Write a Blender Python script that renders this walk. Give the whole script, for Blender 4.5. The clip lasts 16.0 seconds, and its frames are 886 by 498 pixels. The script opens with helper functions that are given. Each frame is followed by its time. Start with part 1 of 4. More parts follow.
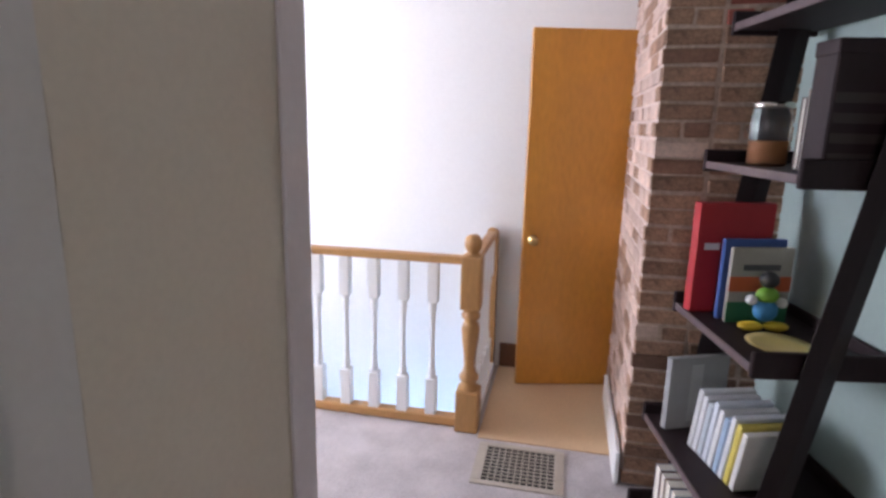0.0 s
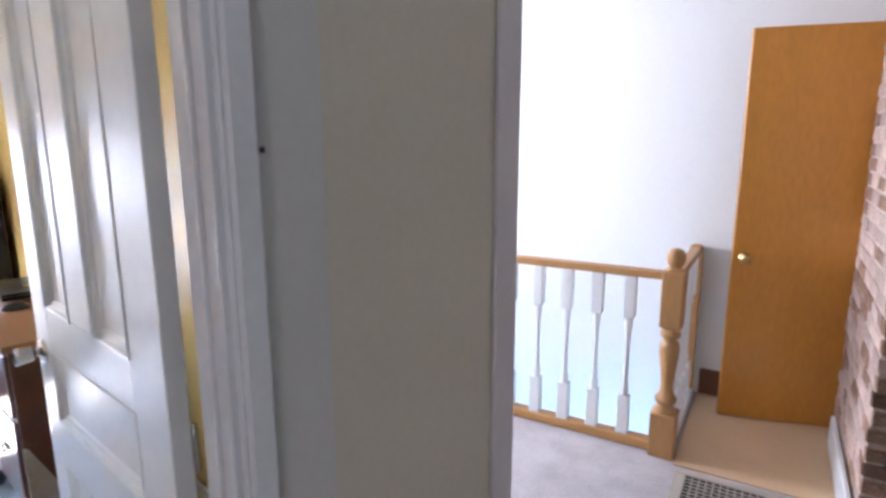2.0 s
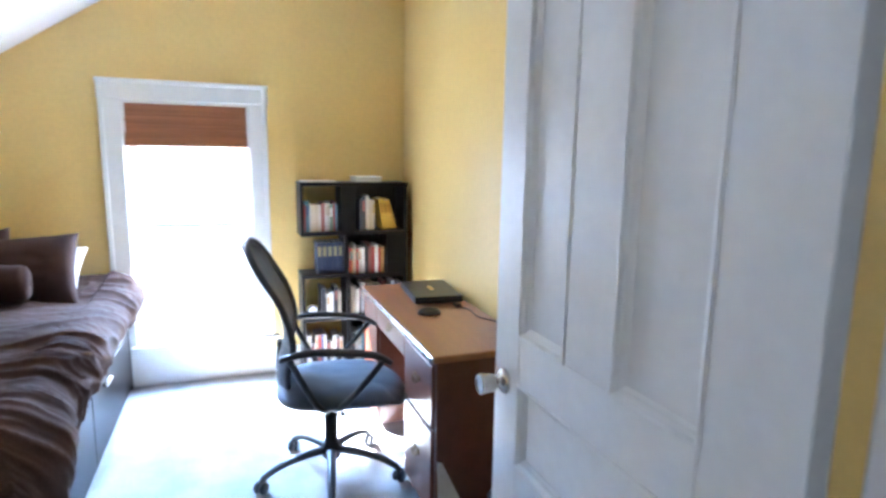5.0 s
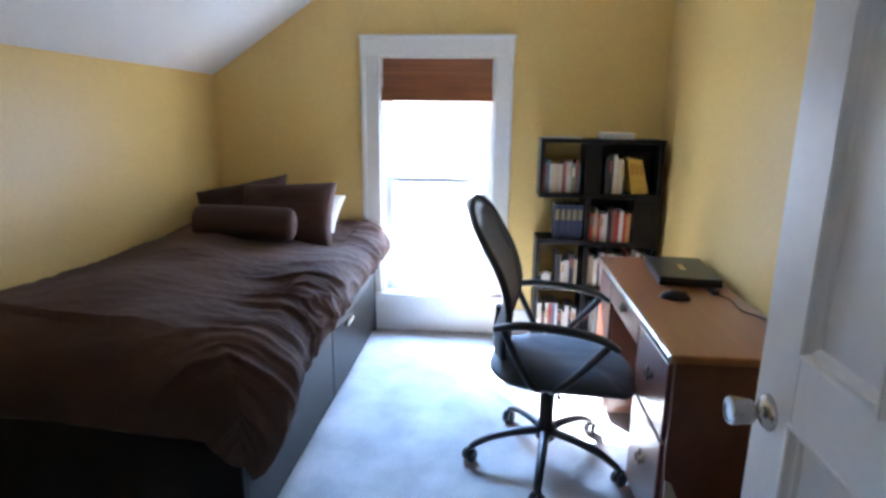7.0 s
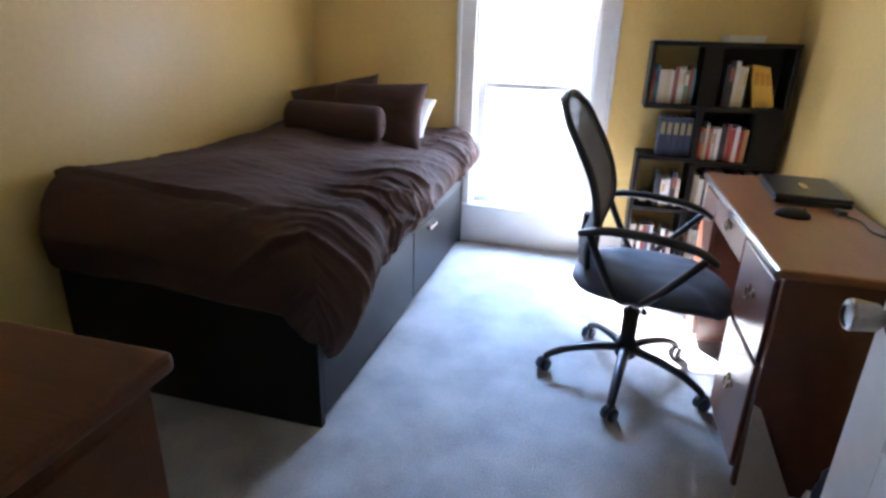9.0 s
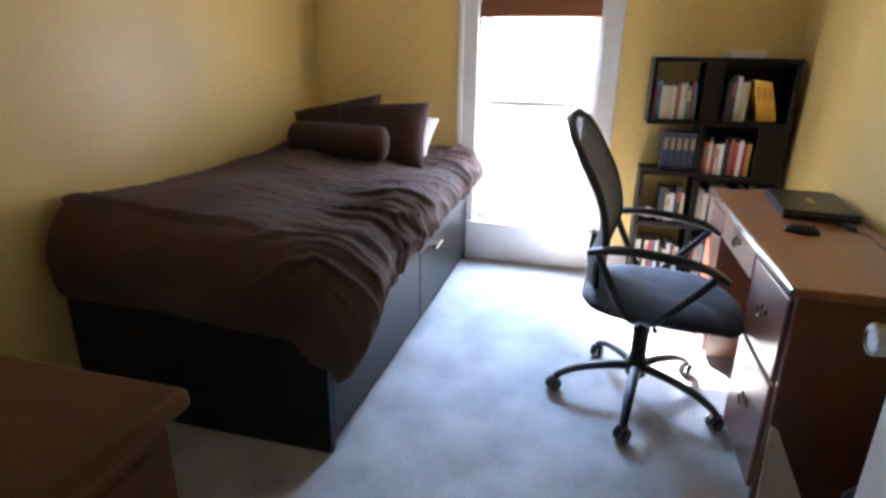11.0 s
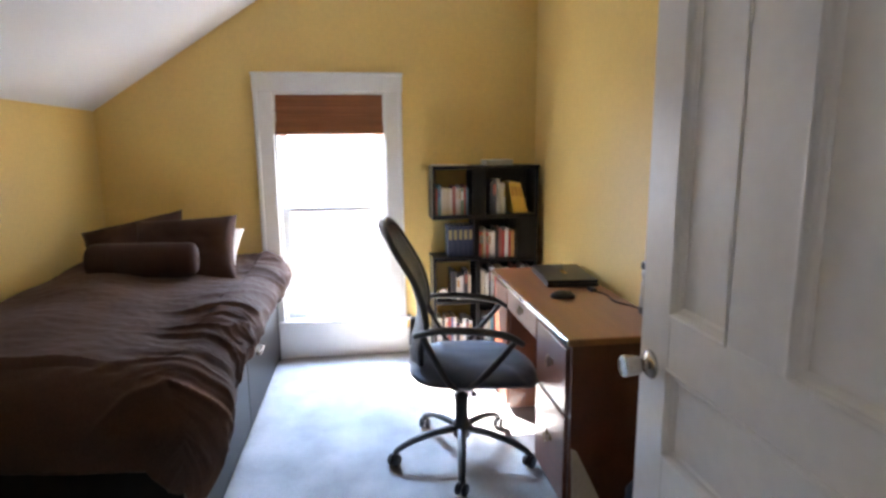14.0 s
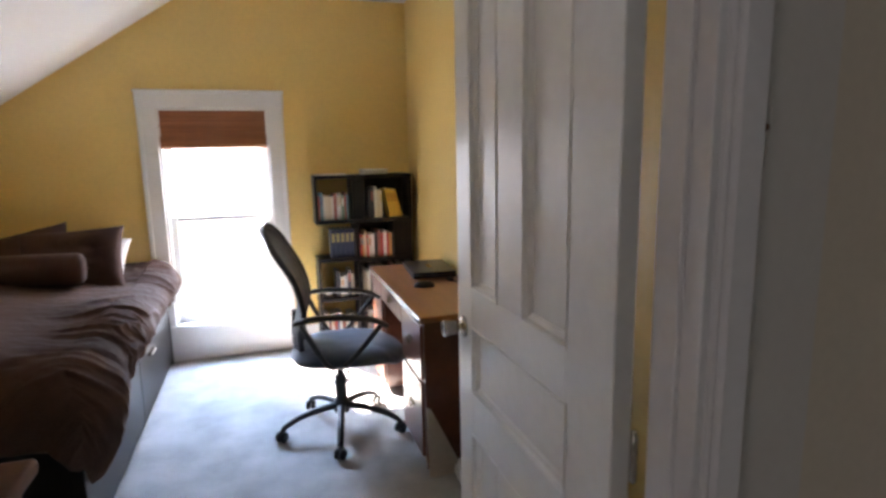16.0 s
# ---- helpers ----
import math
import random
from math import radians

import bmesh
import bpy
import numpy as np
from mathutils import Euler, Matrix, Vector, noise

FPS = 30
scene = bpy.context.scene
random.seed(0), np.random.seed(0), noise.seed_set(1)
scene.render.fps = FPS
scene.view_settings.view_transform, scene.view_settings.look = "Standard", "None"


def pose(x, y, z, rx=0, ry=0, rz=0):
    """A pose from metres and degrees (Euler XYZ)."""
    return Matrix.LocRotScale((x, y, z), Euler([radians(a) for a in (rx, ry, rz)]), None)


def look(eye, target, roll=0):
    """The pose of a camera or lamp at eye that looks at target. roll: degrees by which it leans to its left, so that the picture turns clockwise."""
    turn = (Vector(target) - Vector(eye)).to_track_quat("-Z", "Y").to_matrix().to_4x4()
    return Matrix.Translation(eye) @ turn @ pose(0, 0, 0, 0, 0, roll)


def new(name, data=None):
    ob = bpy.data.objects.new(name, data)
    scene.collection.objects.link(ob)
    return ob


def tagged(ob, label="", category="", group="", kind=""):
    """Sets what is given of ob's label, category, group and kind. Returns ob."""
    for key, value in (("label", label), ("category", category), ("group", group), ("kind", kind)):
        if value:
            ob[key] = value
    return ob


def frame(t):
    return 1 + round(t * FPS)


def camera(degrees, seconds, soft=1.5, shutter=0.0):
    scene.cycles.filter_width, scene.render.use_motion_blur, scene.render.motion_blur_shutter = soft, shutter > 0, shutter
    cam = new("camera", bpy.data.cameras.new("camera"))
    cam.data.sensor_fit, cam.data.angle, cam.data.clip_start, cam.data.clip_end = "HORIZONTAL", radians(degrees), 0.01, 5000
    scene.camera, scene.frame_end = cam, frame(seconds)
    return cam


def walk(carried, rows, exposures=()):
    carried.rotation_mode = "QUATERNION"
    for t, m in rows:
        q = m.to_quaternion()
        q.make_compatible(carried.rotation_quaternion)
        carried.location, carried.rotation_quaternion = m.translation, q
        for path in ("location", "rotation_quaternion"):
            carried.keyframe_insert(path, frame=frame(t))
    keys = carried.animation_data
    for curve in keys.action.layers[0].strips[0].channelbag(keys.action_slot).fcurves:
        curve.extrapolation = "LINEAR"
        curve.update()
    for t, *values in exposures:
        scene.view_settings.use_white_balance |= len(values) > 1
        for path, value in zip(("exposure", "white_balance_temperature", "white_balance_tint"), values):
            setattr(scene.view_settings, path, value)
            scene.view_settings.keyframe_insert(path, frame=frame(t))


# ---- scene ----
cam = camera(76.0, 16.0, soft=2.8, shutter=0.4)
PATH = [
    (0, (1.011, 0.336, 1.501), (0.28, 2.147, 1.072), 1.3),
    (0.5, (0.993, 0.296, 1.509), (0.144, 2.054, 1.075), 1.3),
    (1, (1.011, 0.279, 1.504), (0.006, 1.955, 1.079), 0.9),
    (1.5, (0.982, 0.261, 1.494), (-0.163, 1.85, 1.09), 0.3),
    (2, (0.987, 0.243, 1.479), (-0.29, 1.735, 1.101), -0.1),
    (2.5, (0.974, 0.215, 1.484), (-0.412, 1.609, 1.114), -0.2),
    (3, (0.97, 0.178, 1.465), (-0.531, 1.454, 1.117), -0.5),
    (3.5, (0.943, 0.126, 1.442), (-0.665, 1.27, 1.117), -0.7),
    (4, (0.787, 0.121, 1.425), (-0.917, 1.121, 1.114), -0.3),
    (4.5, (0.517, 0.092, 1.427), (-1.267, 0.942, 1.119), 0.7),
    (5, (0.326, 0.02, 1.455), (-1.523, 0.712, 1.132), 0.9),
    (7.3, (0.055, 0.167, 1.379), (-1.866, -0.097, 0.889), 1.2),
    (7.5, (0.051, 0.173, 1.355), (-1.857, -0.14, 0.842), 1.6),
    (8, (0.032, 0.188, 1.311), (-1.836, -0.223, 0.727), 1.6),
    (8.5, (0.017, 0.183, 1.28), (-1.812, -0.27, 0.609), 1.8),
    (8.7, (0.011, 0.183, 1.265), (-1.804, -0.284, 0.566), 1.8),
    (10.8, (-0.002, 0.152, 1.271), (-1.817, -0.332, 0.585), 1.4),
    (11, (-0.002, 0.149, 1.289), (-1.831, -0.326, 0.633), 0.9),
    (11.5, (0.011, 0.115, 1.329), (-1.864, -0.283, 0.757), 0.4),
    (12, (0.03, 0.085, 1.364), (-1.888, -0.191, 0.867), -0.1),
    (12.5, (0.063, 0.057, 1.372), (-1.887, -0.065, 0.942), -0.2),
    (13, (0.111, 0.017, 1.378), (-1.85, 0.062, 0.991), -0.2),
    (13.5, (0.159, -0.009, 1.375), (-1.8, 0.173, 1.015), -0.1),
    (14, (0.283, 0.0, 1.395), (-1.668, 0.264, 1.044), -0.6),
    (14.5, (0.457, 0.004, 1.418), (-1.486, 0.332, 1.07), -0.9),
    (15, (0.613, 0.011, 1.433), (-1.316, 0.408, 1.085), -1.3),
    (15.5, (0.692, 0.03, 1.44), (-1.217, 0.512, 1.094), -1.2),
    (16, (0.739, 0.086, 1.433), (-1.142, 0.674, 1.094), -1.1),
]
EXPOSURES = [(0.0, 5.27, 6200, 24), (1.5, 5.34, 5850, 21), (2.5, 5.47, 5700, 19), (3.5, 5.63, 5400, 17), (4.5, 5.59, 5150, 14), (5.0, 5.24, 5150, 13),
             (7.5, 4.26, 5400, 15), (8.5, 4.22, 5550, 18), (11.0, 4.27, 6050, 19), (12.5, 4.33, 6350, 18), (14.5, 4.28, 6350, 19), (16.0, 4.15, 6600, 20)]
walk(cam, [(t, look(eye, target, roll)) for t, eye, target, roll in PATH], EXPOSURES)

# ---- world, sun and large lights ----
world = bpy.data.worlds.new("world")
scene.world = world
world.use_nodes = True
wn = world.node_tree
sky = wn.nodes.new("ShaderNodeTexSky")
sky.sky_type = 'NISHITA'
sky.sun_disc = False
sky.sun_elevation = radians(42.7)
sky.sun_rotation = radians(-53)
wn.links.new(sky.outputs[0], wn.nodes["Background"].inputs[0])
wn.nodes["Background"].inputs[1].default_value = 0.06

sun_data = bpy.data.lights.new("sun", 'SUN')
sun_data.energy, sun_data.angle, sun_data.color = 5.0, radians(0.6), (1.0, 0.95, 0.86)
sun = new("sun", sun_data)
sun.matrix_world = look((-8.5, -4.0, 6.7), (-2.7, 0.35, 0.0))


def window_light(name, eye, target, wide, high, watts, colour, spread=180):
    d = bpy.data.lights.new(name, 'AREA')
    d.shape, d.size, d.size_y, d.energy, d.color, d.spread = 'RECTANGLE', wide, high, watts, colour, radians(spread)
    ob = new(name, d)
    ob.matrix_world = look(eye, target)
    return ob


HALL = pose(0.19, 2.78, 0, 0, 0, 10)       # stair hall: u along the railing, v towards the far wall


def hall(u, v, z=0.0):
    return HALL @ Vector((u, v, z))


window_light("bedroom_window_light", (-4.35, -0.36, 2.3), (-2.6, 0.10, 0.0), 1.4, 1.6, 17, (0.38, 0.64, 1.0), 140)
window_light("bedroom_horizon_light", (-3.68, -0.21, 1.0), (0.0, 0.1, 0.7), 0.66, 1.45, 0.2, (0.84, 0.91, 1.0), 160)
# hall daylight from out of view, assumed to enter at the end wall
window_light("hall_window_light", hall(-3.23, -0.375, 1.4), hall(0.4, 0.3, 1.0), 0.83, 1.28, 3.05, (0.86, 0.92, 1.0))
# blue lamp added low in the stairwell for daylight from downstairs
window_light("added_stair_light", hall(-0.03, 0.40, -1.35), hall(-1.2, 0.86, -0.3), 0.6, 0.8, 1.35, (0.32, 0.63, 1.0))
# fill lamp added behind the viewpoint; no study window is known
window_light("added_study_light", (1.45, -1.66, 1.45), (1.2, 2.0, 1.1), 0.9, 1.2, 0.34, (1.0, 0.94, 0.90))


# ---- materials ----
def mat(name, base, rough=0.6, vary=0.12, scale=6.0, fine=60.0, bump=0.15, dist=0.002, metal=0.0, random_tint=0.0, coat=0.0, stretch=None, spec=0.5, sheen=0.0):
    m = bpy.data.materials.new(name)
    m.use_nodes = True
    t, n = m.node_tree, m.node_tree.nodes
    b = n["Principled BSDF"]
    b.inputs["Roughness"].default_value = rough
    b.inputs["Metallic"].default_value = metal
    b.inputs["Coat Weight"].default_value = coat
    b.inputs["Specular IOR Level"].default_value = spec
    b.inputs["Sheen Weight"].default_value = sheen
    co = n.new("ShaderNodeTexCoord")
    mp = n.new("ShaderNodeMapping")
    t.links.new(co.outputs["Object"], mp.inputs[0])
    if stretch:
        mp.inputs["Scale"].default_value = stretch
    big, small = n.new("ShaderNodeTexNoise"), n.new("ShaderNodeTexNoise")
    big.inputs["Scale"].default_value, big.inputs["Detail"].default_value = scale, 4
    small.inputs["Scale"].default_value, small.inputs["Detail"].default_value = fine, 5
    for x in (big, small):
        t.links.new(mp.outputs[0], x.inputs["Vector"])
    mix = n.new("ShaderNodeMath")
    mix.operation = 'ADD'
    t.links.new(big.outputs["Fac"], mix.inputs[0])
    t.links.new(small.outputs["Fac"], mix.inputs[1])
    ramp = n.new("ShaderNodeMapRange")
    ramp.inputs[1].default_value, ramp.inputs[2].default_value = 0.6, 1.4
    ramp.inputs[3].default_value, ramp.inputs[4].default_value = 1 - vary, 1 + vary
    t.links.new(mix.outputs[0], ramp.inputs[0])
    val = ramp.outputs[0]
    if random_tint:
        info = n.new("ShaderNodeObjectInfo")
        rr = n.new("ShaderNodeMapRange")
        rr.inputs[3].default_value, rr.inputs[4].default_value = 1 - random_tint, 1 + random_tint
        t.links.new(info.outputs["Random"], rr.inputs[0])
        mul = n.new("ShaderNodeMath")
        mul.operation = 'MULTIPLY'
        t.links.new(val, mul.inputs[0])
        t.links.new(rr.outputs[0], mul.inputs[1])
        val = mul.outputs[0]
    sc = n.new("ShaderNodeVectorMath")
    sc.operation = 'SCALE'
    sc.inputs[0].default_value = base[:3]
    t.links.new(val, sc.inputs["Scale"])
    t.links.new(sc.outputs[0], b.inputs["Base Color"])
    if bump:
        bp = n.new("ShaderNodeBump")
        bp.inputs["Strength"].default_value, bp.inputs["Distance"].default_value = bump, dist
        t.links.new(small.outputs["Fac"], bp.inputs["Height"])
        t.links.new(bp.outputs[0], b.inputs["Normal"])
    return m


YELLOW = mat("yellow_paint", (0.77, 0.555, 0.19), 0.38, 0.06, 1.3, 45, 0.07)
WHITEWALL = mat("white_wall_paint", (0.82, 0.80, 0.76), 0.7, 0.03, 1.0, 45, 0.12)
GREY = mat("grey_wall_paint", (0.65, 0.565, 0.45), 0.6, 0.05, 1.2, 45, 0.15)
GREEN = mat("pale_green_paint", (0.31, 0.395, 0.36), 0.65, 0.05, 1.2, 45, 0.12)
CEIL = mat("ceiling_paint", (0.80, 0.80, 0.80), 0.75, 0.03, 1.0, 70, 0.15)
TRIM = mat("white_trim_paint", (0.78, 0.78, 0.76), 0.38, 0.04, 3.0, 30, 0.05)
DOORPAINT = mat("door_paint", (0.76, 0.745, 0.72), 0.33, 0.05, 2.5, 30, 0.06)
CARPET = mat("carpet", (0.39, 0.38, 0.365), 0.95, 0.44, 5.0, 170, 0.9, 0.007, spec=0.1, sheen=0.2)
HALLCARPET = mat("hall_carpet", (0.52, 0.47, 0.46), 0.95, 0.34, 5.0, 170, 0.9, 0.007, spec=0.1, sheen=0.2)
TANFLOOR = mat("tan_floor", (0.62, 0.43, 0.25), 0.5, 0.08, 3.0, 60, 0.05)
OAK = mat("oak", (0.43, 0.225, 0.078), 0.42, 0.18, 5.0, 40, 0.1, stretch=(4, 4, 0.5))
OAKX = mat("oak_rail", (0.46, 0.24, 0.085), 0.42, 0.18, 5.0, 40, 0.1, stretch=(0.5, 4, 4))
DOORWOOD = mat("varnished_door_wood", (0.54, 0.23, 0.026), 0.38, 0.16, 2.0, 24, 0.03, stretch=(2.0, 2.0, 0.7), coat=0.25)
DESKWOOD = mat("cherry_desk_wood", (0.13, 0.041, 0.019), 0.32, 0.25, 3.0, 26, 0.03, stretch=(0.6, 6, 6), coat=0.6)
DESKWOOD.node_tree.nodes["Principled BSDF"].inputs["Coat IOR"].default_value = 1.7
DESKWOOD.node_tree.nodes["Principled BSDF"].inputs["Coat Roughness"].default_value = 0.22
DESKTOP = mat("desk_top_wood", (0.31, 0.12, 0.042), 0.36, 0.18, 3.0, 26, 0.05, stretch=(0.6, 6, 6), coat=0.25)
DRESSER = mat("dresser_wood", (0.105, 0.040, 0.012), 0.6, 0.25, 3.0, 26, 0.05, stretch=(6, 0.6, 6), spec=0.15)
ESPRESSO = mat("espresso_wood", (0.020, 0.010, 0.011), 0.6, 0.25, 4.0, 30, 0.05, spec=0.3, stretch=(4, 4, 0.6))
EDGEBAND = mat("pale_edge_band", (0.11, 0.075, 0.075), 0.45, 0.25, 8.0, 60, 0.05)
BLACKWOOD = mat("black_brown_veneer", (0.009, 0.008, 0.008), 0.42, 0.25, 4.0, 40, 0.05, spec=0.3)
DUVET = mat("brown_duvet", (0.078, 0.041, 0.028), 0.92, 0.28, 3.0, 160, 0.5, 0.002, spec=0.15, sheen=0.06)
PILLOW = mat("brown_sham", (0.058, 0.030, 0.022), 0.92, 0.2, 6.0, 160, 0.5, 0.002, spec=0.15, sheen=0.06)
WHITECLOTH = mat("white_cotton", (0.78, 0.76, 0.72), 0.9, 0.06, 8.0, 200, 0.4)
BLACKPLASTIC = mat("black_plastic", (0.016, 0.017, 0.019), 0.38, 0.15, 20, 200, 0.1)
MESHFAB = mat("black_mesh_fabric", (0.018, 0.023, 0.031), 0.6, 0.3, 40, 500, 0.6, 0.002, sheen=0.3)
MESHFAB.node_tree.nodes["Principled BSDF"].inputs["Alpha"].default_value = 0.78      # open weave
SEATFAB = mat("black_seat_fabric", (0.026, 0.036, 0.056), 0.65, 0.2, 20, 350, 0.5, 0.002, sheen=0.2)
STEEL = mat("brushed_steel", (0.50, 0.46, 0.41), 0.22, 0.1, 20, 100, 0.03, metal=1.0)
DOORTRIM = mat("door_trim_paint", (0.76, 0.73, 0.73), 0.45, 0.05, 2.5, 40, 0.06)
BACKBOARD = mat("cool_grey_paint", (0.62, 0.58, 0.535), 0.55, 0.04, 1.2, 45, 0.1)
CASING = mat("lavender_grey_trim", (0.64, 0.58, 0.57), 0.5, 0.05, 2.0, 40, 0.08)
BRONZE = mat("aged_bronze", (0.20, 0.15, 0.09), 0.35, 0.2, 20, 100, 0.05, metal=1.0)
BRASS = mat("polished_brass", (0.62, 0.43, 0.18), 0.34, 0.1, 20, 100, 0.03, metal=1.0)
BAMBOO = mat("bamboo_shade", (0.37, 0.15, 0.062), 0.65, 0.3, 3.0, 50, 0.4, 0.002, stretch=(1, 1, 18), random_tint=0.15)
BRICK = mat("old_brick", (0.32, 0.19, 0.12), 0.9, 0.6, 18.0, 80, 0.8, 0.006, random_tint=0.22)
BRICKRED = mat("red_brick", (0.29, 0.085, 0.06), 0.9, 0.3, 9.0, 70, 0.8, 0.006, random_tint=0.25)
BRICKDARK = mat("dark_brick", (0.23, 0.125, 0.08), 0.9, 0.35, 9.0, 70, 0.8, 0.006, random_tint=0.3)
# pale tone holds both lime and the daylight on the hall-side face
BRICKPALE = mat("limed_lit_brick", (0.58, 0.43, 0.35), 0.92, 0.3, 9.0, 70, 0.8, 0.006, random_tint=0.2)
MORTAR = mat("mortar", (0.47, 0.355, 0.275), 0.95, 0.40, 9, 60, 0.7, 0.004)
MORTARPALE = mat("limewashed_lit_mortar", (0.60, 0.47, 0.40), 0.95, 0.25, 9, 60, 0.8, 0.005)
IRON = mat("register_metal", (0.50, 0.45, 0.37), 0.45, 0.1, 10, 80, 0.05, metal=0.2)
DARKHOLE = mat("dark_duct", (0.02, 0.02, 0.02), 0.9, 0.2, 10, 80, 0.0)
PAPER = mat("page_paper", (0.74, 0.70, 0.60), 0.85, 0.08, 10, 200, 0.2)
BROWNBASE = mat("brown_baseboard", (0.16, 0.065, 0.03), 0.45, 0.2, 4, 40, 0.05, stretch=(0.6, 5, 5))
CARDBOARD = mat("pale_board", (0.50, 0.43, 0.37), 0.7, 0.12, 6, 60, 0.1)
LAPTOP = mat("laptop_black", (0.020, 0.020, 0.022), 0.35, 0.1, 20, 200, 0.03)
GLASSJAR = mat("glazed_jar", (0.62, 0.61, 0.58), 0.25, 0.05, 10, 80, 0.02, coat=0.4)
WAX = mat("candle_wax", (0.55, 0.25, 0.10), 0.45, 0.1, 10, 60, 0.03)
_paint = {}


def paint(rgb, rough=0.55):
    key = tuple(rgb)
    if key not in _paint:
        _paint[key] = mat("cover_%d" % len(_paint), rgb, rough, 0.08, 25, 150, 0.1)
    return _paint[key]


glass = bpy.data.materials.new("window_glass")
glass.use_nodes = True
gp = glass.node_tree.nodes["Principled BSDF"]
gp.inputs["Base Color"].default_value = (1, 1, 1, 1)
gp.inputs["Roughness"].default_value = 0.02
gp.inputs["Transmission Weight"].default_value = 1.0
gp.inputs["IOR"].default_value = 1.05
jar_glass = glass.copy()
jar_glass.name = "jar_glass"
jar_glass.node_tree.nodes["Principled BSDF"].inputs["IOR"].default_value = 1.45


# ---- mesh helpers ----
def box(bm, x0, x1, y0, y1, z0, z1, bev=0.0, m=None, seg=1, mi=0):
    r = bmesh.ops.create_cube(bm, size=1.0)
    vs = r["verts"]
    mm = Matrix.Translation(((x0 + x1) / 2, (y0 + y1) / 2, (z0 + z1) / 2)) @ Matrix.Diagonal((abs(x1 - x0), abs(y1 - y0), abs(z1 - z0), 1))
    bmesh.ops.transform(bm, matrix=mm, verts=vs)
    fs = {f for v in vs for f in v.link_faces}
    for f in fs:
        f.material_index = mi
    if bev:
        es = list({e for v in vs for e in v.link_edges})
        out = bmesh.ops.bevel(bm, geom=es, offset=bev, segments=seg, affect='EDGES', profile=0.5, clamp_overlap=True)
        vs = list({v for f in out["faces"] for v in f.verts} | {v for v in vs if v.is_valid})
    if m is not None:
        bmesh.ops.transform(bm, matrix=m, verts=vs)
    return vs


def lathe(bm, profile, n=20, m=None, cap=True):
    rings = []
    for r, z in profile:
        rings.append([bm.verts.new((r * math.cos(2 * math.pi * k / n), r * math.sin(2 * math.pi * k / n), z)) for k in range(n)])
    for a, b in zip(rings, rings[1:]):
        for k in range(n):
            f = bm.faces.new((a[k], a[(k + 1) % n], b[(k + 1) % n], b[k]))
            f.smooth = True
    if cap:
        bm.faces.new(rings[0][::-1])
        bm.faces.new(rings[-1])
    if m is not None:
        bmesh.ops.transform(bm, matrix=m, verts=[v for r in rings for v in r])
    return [v for r in rings for v in r]


def tube(bm, pts, radii, n=10, flat=1.0):
    """A swept tube through pts; radii one number or one a point; flat squashes it in z."""
    pts = [Vector(p) for p in pts]
    if not hasattr(radii, "__len__"):
        radii = [radii] * len(pts)
    rings = []
    for i, p in enumerate(pts):
        d = (pts[min(i + 1, len(pts) - 1)] - pts[max(i - 1, 0)]).normalized()
        side = d.cross(Vector((0, 0, 1)))
        side = side.normalized() if side.length > 1e-3 else Vector((1, 0, 0))
        up = side.cross(d).normalized()
        rings.append([bm.verts.new(p + side * radii[i] * math.cos(2 * math.pi * k / n) + up * radii[i] * flat * math.sin(2 * math.pi * k / n)) for k in range(n)])
    for a, b in zip(rings, rings[1:]):
        for k in range(n):
            f = bm.faces.new((a[k], a[(k + 1) % n], b[(k + 1) % n], b[k]))
            f.smooth = True
    bm.faces.new(rings[0][::-1])
    bm.faces.new(rings[-1])


def curve_pts(ctrl, n=24):
    """Catmull-Rom points through the control points."""
    c = [Vector(p) for p in ctrl]
    c = [c[0] * 2 - c[1]] + c + [c[-1] * 2 - c[-2]]
    out = []
    for i in range(1, len(c) - 2):
        for k in range(n):
            t = k / n
            a, b, d, e = c[i - 1], c[i], c[i + 1], c[i + 2]
            out.append(0.5 * ((2 * b) + (d - a) * t + (2 * a - 5 * b + 4 * d - e) * t * t + (3 * b - a - 3 * d + e) * t ** 3))
    out.append(c[-2])
    return out


def mesh_ob(name, bm, material):
    bmesh.ops.recalc_face_normals(bm, faces=bm.faces)
    me = bpy.data.meshes.new(name)
    bm.to_mesh(me)
    bm.free()
    for x in (material if isinstance(material, (list, tuple)) else [material]):
        me.materials.append(x)
    return new(name, me)


def part(name, bm, material, parent, label=""):
    ob = mesh_ob(name, bm, material)
    ob.parent = parent
    return tagged(ob, label=label)


def thing(name, label, category, at=None, group="", kind=""):
    ob = new(name)
    ob.empty_display_size = 0.05
    if at is not None:
        ob.matrix_world = at
    return tagged(ob, label, category, group, kind)


def solid(name, boxes, material, label, category="wall", m=None):
    """A piece of the setting, made of boxes."""
    bm = bmesh.new()
    for b in boxes:
        box(bm, *b)
    ob = mesh_ob(name, bm, material)
    if m is not None:
        ob.matrix_world = m
    return tagged(ob, label, category, kind="structure")


def bpart(name, dims, material, parent, bev=0.003, m=None, label=""):
    bm = bmesh.new()
    box(bm, *dims, bev=bev, m=m)
    return part(name, bm, material, parent, label)


# ---- the large structure ----
WX, KNEE, RIGHT = -3.5, -1.62, 1.15          # window wall, knee wall, desk wall of the bedroom
IN, OUT = -0.093, 0.02                       # bedroom side and study side of the door wall
DY0, DY1, DH = -0.435, 0.765, 2.06             # the bedroom doorway
solid("floor", [(WX - 0.15, IN + 0.02, KNEE - 0.1, RIGHT + 0.06, -0.1, 0.0)], CARPET, "pale grey-beige cut pile bedroom carpet", "carpet")


